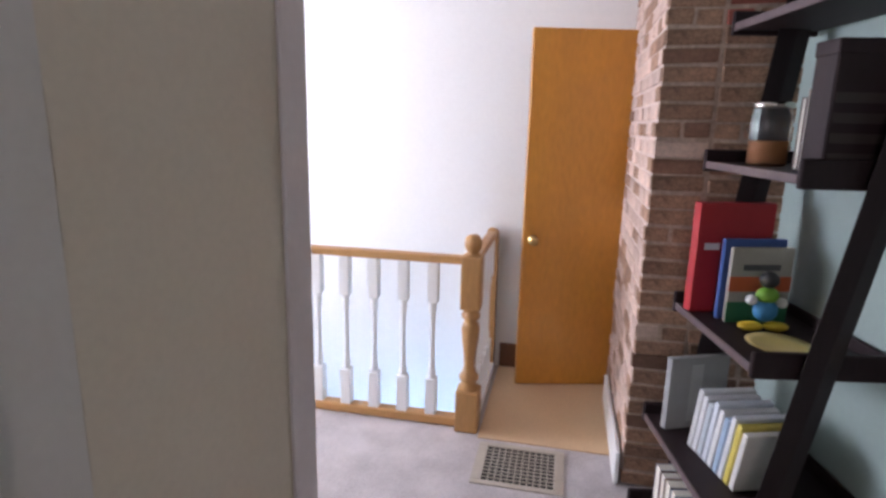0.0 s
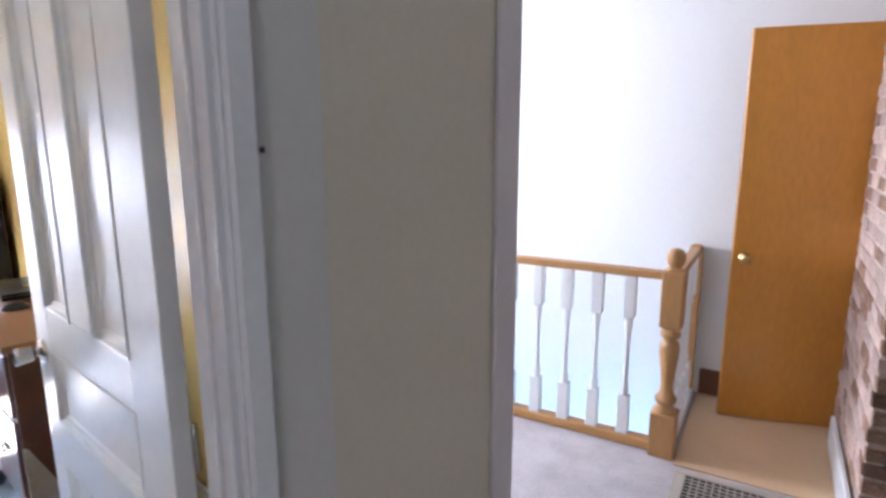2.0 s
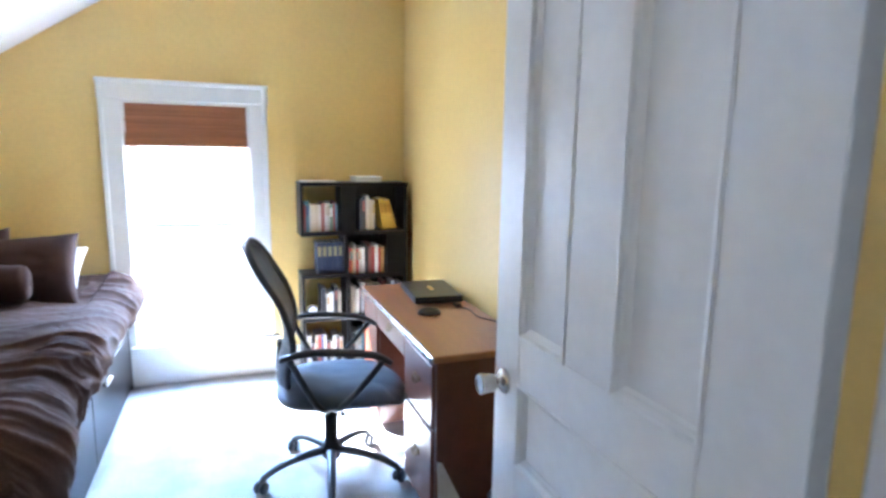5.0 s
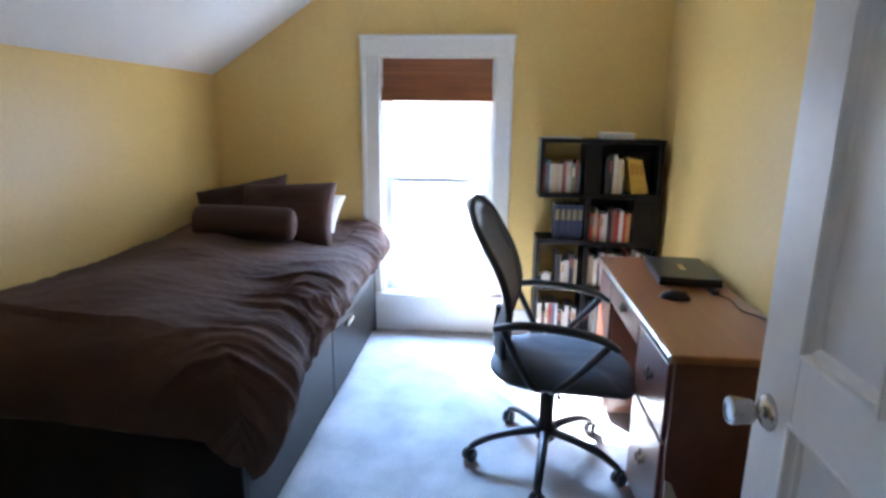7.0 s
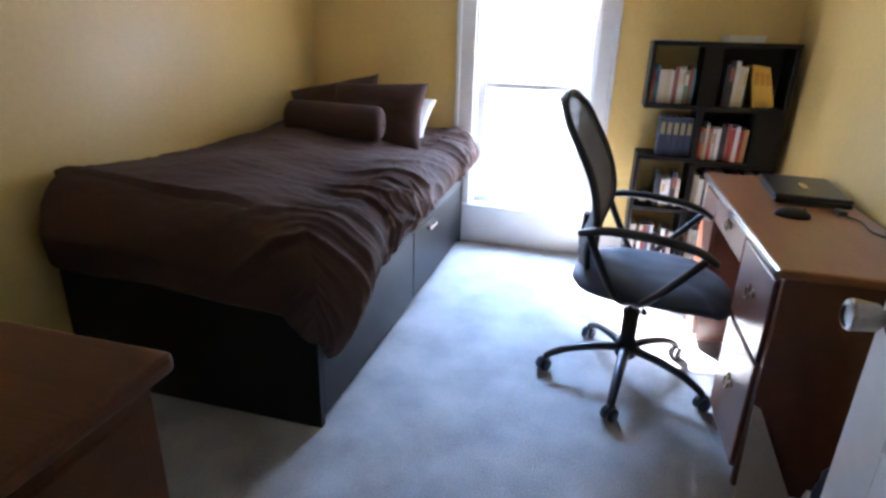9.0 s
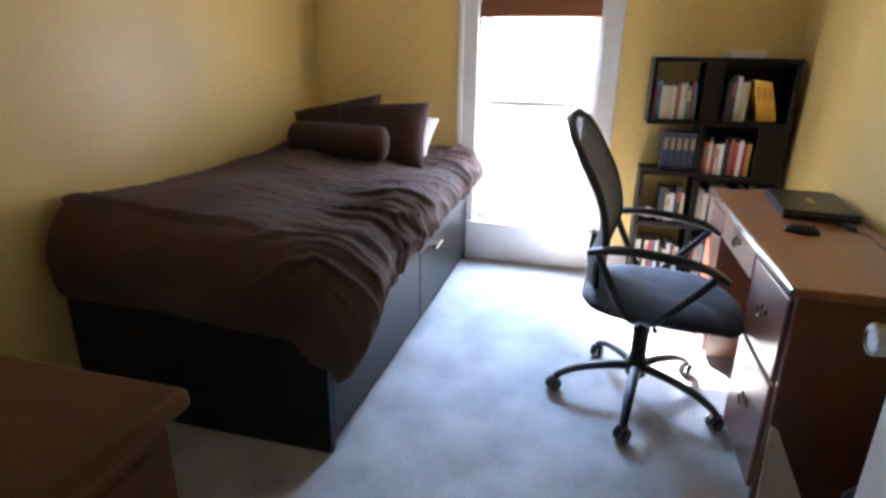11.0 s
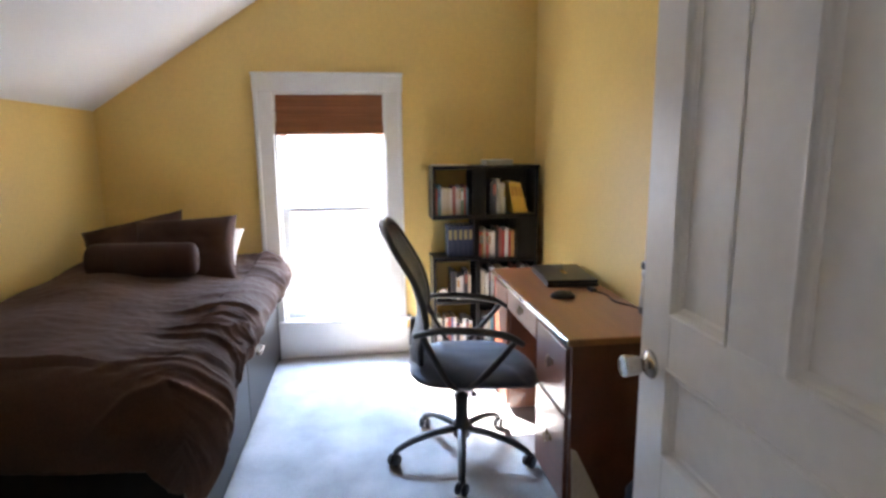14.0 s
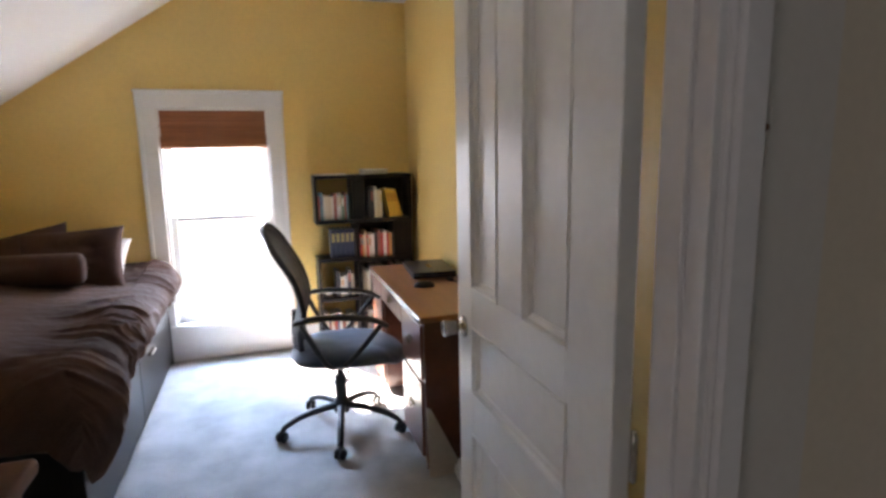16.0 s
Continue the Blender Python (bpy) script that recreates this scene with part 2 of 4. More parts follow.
def sheet(name, outline, z0, z1, material, label, category):
    """A level slab with the given outline."""
    bm = bmesh.new()
    lo = [bm.verts.new((x, y, z0)) for x, y in outline]
    hi = [bm.verts.new((x, y, z1)) for x, y in outline]
    bm.faces.new(lo[::-1])
    bm.faces.new(hi)
    for i in range(len(lo)):
        j = (i + 1) % len(lo)
        bm.faces.new((lo[i], lo[j], hi[j], hi[i]))
    return tagged(mesh_ob(name, bm, material), label, category, kind="structure")


def plan(u, v):
    return hall(u, v).xy


sheet("hall_floor", [(IN + 0.021, -1.80), (3.15, -1.80), (1.46, 2.75), plan(1.2, 0.88), plan(-0.06, 0.88), plan(-0.06, 0.10), plan(-3.22, 0.10), (-2.82, 1.21), (IN + 0.021, 1.21)],
      -0.12, -0.004, HALLCARPET, "worn greyish lavender carpet of study and hall", "carpet")
solid("hall_floor_tan", [(0.045, 0.70, -0.035, 0.86, -0.003, 0.003)], TANFLOOR, "smooth tan floor covering before the wooden door", "floor", HALL)
# bedroom walls
solid("wall_window", [(WX - 0.2, WX, KNEE - 0.2, -0.56, 0, 2.6), (WX - 0.2, WX, 0.14, RIGHT + 0.12, 0, 2.6),
                      (WX - 0.2, WX, -0.56, 0.14, 0, 0.25), (WX - 0.2, WX, -0.56, 0.14, 1.75, 2.6)], YELLOW, "mustard yellow painted gable wall with the window")
solid("wall_knee", [(WX, OUT, KNEE - 0.12, KNEE, 0, 1.66)], YELLOW, "low mustard yellow painted knee wall beside the bed")
solid("wall_right", [(WX, IN, RIGHT, RIGHT + 0.1, 0, 2.6)], YELLOW, "mustard yellow painted wall behind the desk")
bm = bmesh.new()
for y0, y1, z0, z1 in ((KNEE - 0.1, DY0, 0, 2.6), (DY1, 1.70, 0, 2.6), (DY0, DY1, DH, 2.6)):
    box(bm, IN, OUT, y0, y1, z0, z1)
for f in bm.faces:
    f.material_index = 1 if f.calc_center_median().x < IN + 0.001 else 0
tagged(mesh_ob("wall_door", bm, [GREY, YELLOW]), "warm grey painted wall between study and bedroom", "wall", kind="structure")
SL0, SLZ = (KNEE, 1.635), (-0.30, 2.50)       # the roof slope over the bed
bm = bmesh.new()
dz = 0.10
vs = [bm.verts.new((x, y, z)) for x in (WX, IN) for y, z in ((SL0[0] - 0.15, SL0[1] - 0.098), (SLZ[0], SLZ[1]), (SLZ[0], SLZ[1] + dz), (SL0[0] - 0.15, SL0[1] - 0.098 + dz))]
for q in ((0, 1, 2, 3), (4, 7, 6, 5), (0, 4, 5, 1), (1, 5, 6, 2), (2, 6, 7, 3), (3, 7, 4, 0)):
    bm.faces.new([vs[i] for i in q])
tagged(mesh_ob("ceiling_slope", bm, CEIL), "white painted sloping ceiling over the bed", "ceiling", kind="structure")
solid("ceiling", [(WX, IN, SLZ[0], RIGHT, 2.50, 2.6)], CEIL, "flat white painted bedroom ceiling", "ceiling")
sheet("ceiling_hall", [(IN, -1.85), (3.25, -1.85), (1.55, 2.80), plan(1.75, 1.0), plan(-3.3, 1.0), (-2.9, 1.15), (IN, 1.15)], 2.60, 2.70, CEIL, "flat white painted ceiling of study and hall", "ceiling")
# stair hall
solid("wall_hall_far", [(-3.2, 0.19, 0.86, 1.0, -2.8, 2.6), (0.19, 0.80, 0.86, 1.0, 2.02, 2.6), (0.80, 1.7, 0.86, 1.0, -0.1, 2.6), (0.19, 0.80, 0.86, 1.0, -2.8, 0.0)],
      WHITEWALL, "bright white painted wall above the stairwell", "wall", HALL)
solid("closet", [(0.0, 0.19, 1.0, 1.5, 0, 2.3), (0.80, 1.0, 1.0, 1.5, 0, 2.3), (0.0, 1.0, 1.5, 1.6, 0, 2.3), (0.19, 0.80, 1.0, 1.5, 2.2, 2.3), (0.19, 0.80, 1.0, 1.5, -0.1, 0.0)],
      WHITEWALL, "white painted closet behind the ajar wooden door", "closet", HALL)
# openings in this unseen end wall are added for the hall and stair lamps
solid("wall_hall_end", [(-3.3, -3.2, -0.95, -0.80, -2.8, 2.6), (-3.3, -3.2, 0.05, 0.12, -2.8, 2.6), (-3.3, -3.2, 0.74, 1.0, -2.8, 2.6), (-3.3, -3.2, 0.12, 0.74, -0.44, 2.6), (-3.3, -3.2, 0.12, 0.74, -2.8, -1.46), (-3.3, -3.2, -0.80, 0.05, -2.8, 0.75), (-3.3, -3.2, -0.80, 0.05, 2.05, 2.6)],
      WHITEWALL, "white painted unseen end wall of the stair hall with added openings", "wall", HALL)
# unseen panels added to keep the sun out; the third backs the stair lamp
solid("hall_sun_panels", [(-3.3, -3.285, -0.80, 0.05, 0.75, 2.05), (-3.3, -3.285, 0.12, 0.74, -1.46, -0.44), (-0.014, -0.001, 0.10, 0.70, -1.75, -0.95)], TRIM, "added unseen pale panels shutting the sun out of the hall openings", "window blind", HALL)
solid("wall_stairwell", [(-3.2, 0.0, -0.1, -0.01, -2.8, -0.12), (0.0, 0.1, -0.1, 0.86, -2.8, -0.12)], WHITEWALL, "white painted lower wall of the stairwell", "wall", HALL)
solid("stairwell_floor", [(-3.2, 0.1, -0.1, 1.0, -2.9, -2.8)], HALLCARPET, "carpeted landing below the stairs", "floor", HALL)
solid("wall_hall_side", [(-3.3, IN, RIGHT + 0.1, RIGHT + 0.2, 0, 2.6)], WHITEWALL, "white painted hall side of the bedroom wall")
# panel added out of view to stop sun coming through the study opening
solid("study_sun_panel", [(0.95, 1.95, -1.85, -1.835, 0.8, 2.1)], TRIM, "added unseen pale panel shutting the sun out of the study opening", "window blind")
# study
SHELF = Matrix.Translation((1.084, 2.49, 0)) @ pose(0, 0, 0, 0, 0, 20.5)    # x towards the green wall, -y towards the study
solid("wall_green", [(0.37, 0.47, -5.2, 0.32, 0, 2.6)], GREEN, "pale sage green painted study wall", "wall", SHELF)
# opening in the back wall is added for the study lamp
solid("wall_study_back", [(IN, 0.95, -1.85, -1.72, 0, 2.6), (1.95, 3.6, -1.85, -1.72, 0, 2.6), (0.95, 1.95, -1.85, -1.72, 0, 0.8), (0.95, 1.95, -1.85, -1.72, 2.1, 2.6)],
      GREEN, "pale sage green study wall with an added unseen window opening")


def board_run(name, dims_list, material, label, m=None):
    bm = bmesh.new()
    for d in dims_list:
        box(bm, *d, bev=0.004)
    ob = mesh_ob(name, bm, material)
    if m is not None:
        ob.matrix_world = m
    return tagged(ob, label, "baseboard", kind="structure")


board_run("baseboard", [(WX, WX + 0.018, 0.255, RIGHT, 0, 0.17), (WX + 0.018, IN, RIGHT - 0.018, RIGHT, 0, 0.17)], TRIM, "white painted wooden bedroom baseboard")
board_run("baseboard_hall", [(0.045, 0.185, 0.842, 0.86, 0.0, 0.155)], BROWNBASE, "dark brown wooden baseboard in the hall", HALL)
board_run("baseboard_chimney", [(0.672, 0.692, -0.26, 0.55, 0.0, 0.15)], TRIM, "white painted baseboard along the chimney", HALL)

# bedroom doorway: jambs, stops and casings
trim = thing("door_1", "white painted door frame with moulded casing", "door frame", kind="structure")
bm = bmesh.new()
box(bm, IN - 0.004, OUT + 0.004, DY1 - 0.022, DY1, 0, DH, 0.002)
box(bm, IN + 0.035, IN + 0.075, DY1 - 0.034, DY1 - 0.022, 0, DH, 0.002)
box(bm, IN - 0.004, OUT + 0.004, DY0, DY0 + 0.022, 0, DH, 0.002)
box(bm, IN - 0.004, OUT + 0.004, DY0, DY1, DH - 0.022, DH, 0.002)
part("jamb", bm, DOORTRIM, trim)
for nm, y0, y1 in (("casing", DY1 - 0.006, DY1 + 0.062), ("casing", DY0 - 0.092, DY0 + 0.008)):
    bm = bmesh.new()
    box(bm, OUT, OUT + 0.016, y0, y1, 0, DH + 0.1, 0.004)
    box(bm, OUT + 0.004, OUT + 0.026, y0 + (0.010 if y0 > 0 else 0.0), y1 - (0.0 if y0 > 0 else 0.062), 0, DH + 0.1, 0.006)
    part(nm, bm, DOORTRIM, trim)
    bm = bmesh.new()
    box(bm, IN - 0.018, IN, y0, y1, 0, DH + 0.1, 0.005)
    part(nm, bm, DOORTRIM, trim)
bm = bmesh.new()
box(bm, OUT, OUT + 0.018, DY0 - 0.09, DY1 + 0.06, DH - 0.008, DH + 0.09, 0.004)
part("casing", bm, DOORTRIM, trim)
bm = bmesh.new()
lathe(bm, [(0.006, 0), (0.006, 0.003), (0.003, 0.004)], 10, pose(OUT + 0.003, 0.845, 1.461, 0, 90, 0))
part("nail_hole", bm, BROWNBASE, trim, "small dull brown nail head beside the casing")
bm = bmesh.new()
box(bm, OUT, OUT + 0.003, DY1 + 0.0625, 0.99, 0, DH + 0.1, 0.001)
part("backboard", bm, BACKBOARD, trim, "flat cool grey board beside the casing")
# end of the grey wall at the hall
trim2 = thing("door_2", "painted casing at the hall opening", "door frame", kind="structure")
bm = bmesh.new()
box(bm, OUT, OUT + 0.014, 1.60, 1.715, 0, 2.6, 0.004)
box(bm, IN - 0.01, OUT + 0.002, 1.70, 1.715, 0, 2.6, 0.003)
part("casing", bm, CASING, trim2)


# ---- bedroom window ----
win = thing("window_1", "tall white double-hung window with blown-out daylight", "window", kind="structure")
bm = bmesh.new()
for y0, y1, z0, z1 in ((-0.675, -0.56, 0.20, 1.865), (0.14, 0.25, 0.20, 1.865)):
    box(bm, WX, WX + 0.022, y0, y1, z0, z1, 0.004)
    box(bm, WX + 0.01, WX + 0.034, (y0 if y0 < -0.6 else y1 - 0.028), (y0 + 0.028 if y0 < -0.6 else y1), z0, z1, 0.005)
box(bm, WX, WX + 0.026, -0.68, 0.256, 1.75, 1.860, 0.005)
box(bm, WX, WX + 0.034, -0.684, 0.26, 1.845, 1.870, 0.006)
part("window_frame", bm, TRIM, win)
bm = bmesh.new()
box(bm, WX - 0.12, WX + 0.045, -0.72, 0.285, 0.235, 0.262, 0.006)
part("window_sill", bm, TRIM, win)
bm = bmesh.new()
box(bm, WX, WX + 0.02, -0.69, 0.255, 0.0, 0.235, 0.004)
part("apron", bm, TRIM, win)
bm = bmesh.new()
for y0, y1, z0, z1 in ((-0.56, -0.545, 0.26, 1.75), (0.125, 0.14, 0.26, 1.75), (-0.56, 0.14, 1.735, 1.75)):
    box(bm, WX - 0.19, WX, y0, y1, z0, z1)
part("reveal", bm, TRIM, win)
for nm, xo, z0, z1 in (("lower_sash", -0.075, 0.262, 1.02), ("upper_sash", -0.115, 0.985, 1.735)):
    bm = bmesh.new()
    x0, x1 = WX + xo - 0.018, WX + xo + 0.018
    box(bm, x0, x1, -0.545, -0.497, z0, z1, 0.004)
    box(bm, x0, x1, 0.077, 0.125, z0, z1, 0.004)
    box(bm, x0, x1, -0.497, 0.077, z0, z0 + (0.055 if z0 < 0.5 else 0.035), 0.004)
    box(bm, x0, x1, -0.497, 0.077, z1 - 0.038, z1, 0.004)
    sash = part(nm, bm, TRIM, win)
    bm = bmesh.new()
    box(bm, WX + xo - 0.002, WX + xo + 0.002, -0.50, 0.08, z0 + 0.03, z1 - 0.03)
    pane = part("pane", bm, glass, sash, "clear glass pane")
    pane.visible_shadow = False

shade = thing("roman_shade", "folded reddish-brown bamboo roman shade in the window", "window shade")
for k in range(26):
    z = 1.742 - k * 0.0098
    bulge = 0.004 * math.sin(k * 1.9) + (0.012 if k > 17 else 0.0) + (0.008 if 8 < k < 11 else 0)
    bm = bmesh.new()
    box(bm, WX - 0.018 + bulge, WX - 0.006 + bulge, -0.552, 0.128, z - 0.0092, z, 0.002)
    part("slat", bm, BAMBOO, shade)
# backing sheet added to stop daylight showing between the slats
bpart("lining", (WX - 0.03, WX - 0.022, -0.551, 0.127, 1.49, 1.742), BAMBOO, shade, 0.001)
bpart("valance_fold", (WX - 0.03, WX + 0.012, -0.553, 0.129, 1.484, 1.508), BAMBOO, shade, 0.006)

# plain bright distance outside the window
bm = bmesh.new()
vs = [bm.verts.new(p) for p in ((-60, -70, -20), (-60, 70, -20), (-60, 70, 40), (-60, -70, 40))]
bm.faces.new(vs)
far = bpy.data.materials.new("bright_distance")
far.use_nodes = True
em = far.node_tree.nodes.new("ShaderNodeEmission")
em.inputs[0].default_value, em.inputs[1].default_value = (0.92, 0.96, 1.0, 1), 0.28
far.node_tree.links.new(em.outputs[0], far.node_tree.nodes["Material Output"].inputs[0])
tagged(mesh_ob("backdrop", bm, far), "overexposed bright sky beyond the window", "sky", kind="structure")

# ---- bedroom door, standing open ----
door = thing("panel_door", "white painted panelled bedroom door standing open", "door", Matrix.Translation((-0.135, 0.736, 0.012)) @ pose(0, 0, 0, 0, 0, 180))
# in the door's own frame x runs from the hinge to the latch, +y faces the doorway
DW, DT, DHT = 0.902, 0.044, 2.02
bm = bmesh.new()
for x0, x1 in ((0.0, 0.178), (0.768, DW)):          # stiles
    box(bm, x0, x1, 0, DT, 0, DHT, 0.002)
for z0, z1 in ((0.0, 0.235), (0.49, 0.642), (0.858, 0.995), (1.90, DHT)):          # rails
    box(bm, 0.178, 0.768, 0.0004, DT - 0.0004, z0, z1, 0.001)
for z0, z1 in ((0.235, 0.49), (0.995, 1.90)):
    box(bm, 0.396, 0.568, 0.0004, DT - 0.0004, z0, z1, 0.001)
part("door_leaf", bm, DOORPAINT, door)
for x0, x1, z0, z1 in ((0.178, 0.396, 0.995, 1.90), (0.568, 0.768, 0.995, 1.90), (0.178, 0.768, 0.642, 0.858), (0.178, 0.396, 0.235, 0.49), (0.568, 0.768, 0.235, 0.49)):
    bm = bmesh.new()
    box(bm, x0, x1, 0.018, DT - 0.018, z0, z1)
    part("panel", bm, DOORPAINT, door)
    bm = bmesh.new()
    # mitred sticking that steps down from the stiles to the panel, on both faces
    for base, s in ((0.0, -1), (DT, 1)):
        rings = []
        for inset, rise in ((-0.006, -0.001), (-0.006, 0.0022), (-0.001, 0.0035), (0.003, 0.0005), (0.006, -0.008), (0.010, -0.011), (0.017, -0.013), (0.022, -0.0175), (0.024, -0.0185)):
            y = base + s * rise
            rings.append([bm.verts.new(c) for c in ((x0 + inset, y, z0 + inset), (x1 - inset, y, z0 + inset), (x1 - inset, y, z1 - inset), (x0 + inset, y, z1 - inset))])
        for a, b in zip(rings, rings[1:]):
            for k in range(4):
                q = (a[k], a[(k + 1) % 4], b[(k + 1) % 4], b[k])
                bm.faces.new(q if s < 0 else q[::-1])
    part("moulding", bm, DOORPAINT, door)
for sgn, base in ((1, DT), (-1, 0.0)):
    bm = bmesh.new()
    lathe(bm, [(0.036, 0.0), (0.036, 0.003), (0.030, 0.009), (0.014, 0.013), (0.011, 0.016), (0.011, 0.026), (0.020, 0.029), (0.0235, 0.033), (0.027, 0.062), (0.028, 0.070), (0.0265, 0.074), (0.023, 0.075), (0.019, 0.072)], 20,
          Matrix.Translation((0.845, base, 0.845)) @ pose(0, 0, 0, -90 * sgn, 0, 0))
    part("door_knob", bm, STEEL, door, "round brushed steel door knob")
for z in (0.25, 0.775, 1.78):
    bm = bmesh.new()
    lathe(bm, [(0.004, -0.006), (0.008, 0), (0.008, 0.095), (0.006, 0.098), (0.0075, 0.103), (0.004, 0.108)], 12, Matrix.Translation((-0.007, -0.003, z)))
    part("hinge", bm, STEEL, door, "worn steel butt hinge")


# ---- bed ----
BX0, BX1, BY0, BY1 = -3.47, -1.44, -1.60, -0.60
bed = thing("bed", "black-brown storage bed frame with drawers", "bed")
bpart("foot_panel", (BX1 - 0.03, BX1, BY0, BY1, 0.0, 0.46), BLACKWOOD, bed)
bpart("head_panel", (BX0, BX0 + 0.03, BY0, BY1, 0.0, 0.46), BLACKWOOD, bed)
bpart("back_panel", (BX0 + 0.03, BX1 - 0.03, BY0, BY0 + 0.02, 0.0, 0.46), BLACKWOOD, bed)
bpart("side_rail", (BX0 + 0.03, BX1 - 0.03, BY1 - 0.02, BY1, 0.38, 0.46), BLACKWOOD, bed)
bpart("plinth", (BX0 + 0.03, BX1 - 0.03, BY1 - 0.05, BY1 - 0.03, 0.0, 0.06), BLACKWOOD, bed)
bpart("slat_base", (BX0 + 0.03, BX1 - 0.03, BY0 + 0.02, BY1 - 0.03, 0.34, 0.37), BLACKWOOD, bed)
mid = (BX0 + BX1) / 2
for x0, x1 in ((BX0 + 0.033, mid - 0.004), (mid + 0.004, BX1 - 0.033)):
    d = bpart("drawer", (x0, x1, BY1 - 0.022, BY1 - 0.002, 0.03, 0.375), BLACKWOOD, bed, 0.002)
    bm = bmesh.new()
    hx = x0 + (x1 - x0) * 0.72
    box(bm, hx - 0.06, hx + 0.06, BY1 - 0.002, BY1 + 0.024, 0.325, 0.345, 0.006, seg=2)
    part("handle", bm, STEEL, d, "short brushed metal bar handle")
mattress = thing("mattress", "thick white mattress on the storage bed", "mattress")
bpart("mattress_body", (BX0 + 0.04, BX1 - 0.04, BY0 + 0.03, BY1 - 0.04, 0.372, 0.58), WHITECLOTH, mattress, 0.04)


def duvet_mesh():
    bm = bmesh.new()
    x0, x1, y0, y1 = BX0 + 0.06, BX1 - 0.075, BY0 + 0.06, BY1 - 0.085      # flat part on the mattress
    nx, ny = 300, 170
    lo_p, hi_p, lo_q, hi_q = x0 - 0.02, x1 + 0.42, y0 - 0.09, y1 + 0.46
    grid = []
    for i in range(nx + 1):
        row = []
        for j in range(ny + 1):
            p, q = lo_p + (hi_p - lo_p) * i / nx, lo_q + (hi_q - lo_q) * j / ny
            ex = max(0.0, p - x1)
            ey = q - y1 if q > y1 else (q - y0 if q < y0 else 0.0)
            hem = 1.0 - 0.30 * max(0.0, min(1.0, (x1 - p) / 1.7)) if ey > 0 else 1.0     # shorter towards the pillows
            lobe = math.exp(-((min(p, x1) - x1 + 0.02) / 0.21) ** 2)
            reach = 1.0
            if ey > 0:
                side_len = 0.46 * hem * (1 + 0.40 * lobe)
                fx, fy = ex / 0.42, ey / 0.46
                reach = max(fx, fy)
                theta = math.atan2(fy, fx)
                e = reach * (0.42 + (side_len - 0.42) * (theta / (math.pi / 2)) ** 0.8)
                ex, ey = e * math.cos(theta), e * math.sin(theta)
                lobe *= (theta / (math.pi / 2)) ** 2
            else:
                e = math.hypot(ex, ey)
                reach = max(ex / 0.42, -ey / 0.09)
                lobe = 0.0
            cx, cy = min(p, x1), min(max(q, y0), y1)
            z = 0.715 + 0.055 * max(0.0, min(1.0, (y1 - q) / (y1 - y0)))
            v = Vector((p * 1.5, q * 1.7, 3.1))
            warp = Vector((noise.noise(v * 1.3), noise.noise(v * 1.3 + Vector((9, 2, 4))), 0)) * 0.35
            foot = max(0.0, min(1.0, (p - (x1 - 0.7)) / 0.7))
            puff = 0.085 * noise.noise(v) + 0.020 * noise.noise(v * 2.7 + warp) + 0.045 * foot * max(0.0, (y1 - q) / (y1 - y0))
            side = max(0.0, min(1.0, (q - (y1 - 0.34)) / 0.34)) ** 1.6
            # narrow creases across the open side, fanning out round the front corner
            turn = max(0.0, 1 - (x1 - p) / 0.5) * 3.5 * (q - y1 + 0.45)
            w = Vector((p * 7.0 + 3.0 * q + turn, q * 2.6 + 0.6 * p, 1.7)) + warp * 3.2
            ridge = 1 - abs(noise.noise(w)) * 2.6
            ridge2 = 1 - abs(noise.noise(w * 1.9 + Vector((5, 1, 2)))) * 2.4
            ridge3 = 1 - abs(noise.noise(w * 3.6 + Vector((2, 8, 3)))) * 2.2
            patch = max(0.05, 0.5 + 1.1 * noise.noise(Vector((p * 1.7, q * 1.2 + 4, 2))))
            fold = (0.032 * ridge * abs(ridge) + 0.012 * ridge2 * abs(ridge2) + 0.004 * ridge3) * (0.008 + side) * patch - 0.004 * side
            fine = 0.004 * noise.noise(Vector((p * 17 + 5 * q, q * 9, 1))) + 0.003 * noise.noise(Vector((p * 30, q * 30, 1)))
            if e > 0:
                dx, dy = ex / e, ey / e
                r = 0.16
                a = min(e / r, math.pi / 2)
                over = max(0.0, e - r * 1.5708)
                out = r * math.sin(a) - 0.22 * over + fold * 0.8 * max(0.25, 1 - over * 3)
                drop = r * (1 - math.cos(a)) + over * 0.95
                # stuffed lobe, hem rolled under, a second swelling beside the pillows
                if ey > 0:
                    swell = math.exp(-((p - x0 - 0.22) / 0.24) ** 2)
                    out += 0.045 * swell * math.sin(math.pi * min(1.0, reach))
                    drop -= 0.035 * swell * max(0.0, 1 - reach)
                out += 0.075 * lobe * math.sin(math.pi * min(1.0, max(0.0, (reach - 0.25) / 0.75)))
                roll = max(0.0, (reach - 0.84) / 0.16)
                if q >= y0:
                    out -= 0.075 * roll * roll
                    drop -= 0.018 * roll * roll
                if q < y0:
                    out = min(out, 0.05)
                fade = max(0.0, 1 - e / 0.28)
                row.append(bm.verts.new((cx + dx * (out + 0.02 * noise.noise(v * 2)), cy + dy * (out + (0.015 * noise.noise(v * 2.2) if dy > 0 else 0)), z - drop + (puff + fold) * fade + fine)))
            else:
                row.append(bm.verts.new((p, q, z + puff + fold + fine + 0.03 * math.sin(math.pi * (q - y0) / (y1 - y0)))))
        grid.append(row)
    for i in range(nx):
        for j in range(ny):
            f = bm.faces.new((grid[i][j], grid[i + 1][j], grid[i + 1][j + 1], grid[i][j + 1]))
            f.smooth = True
    return bm


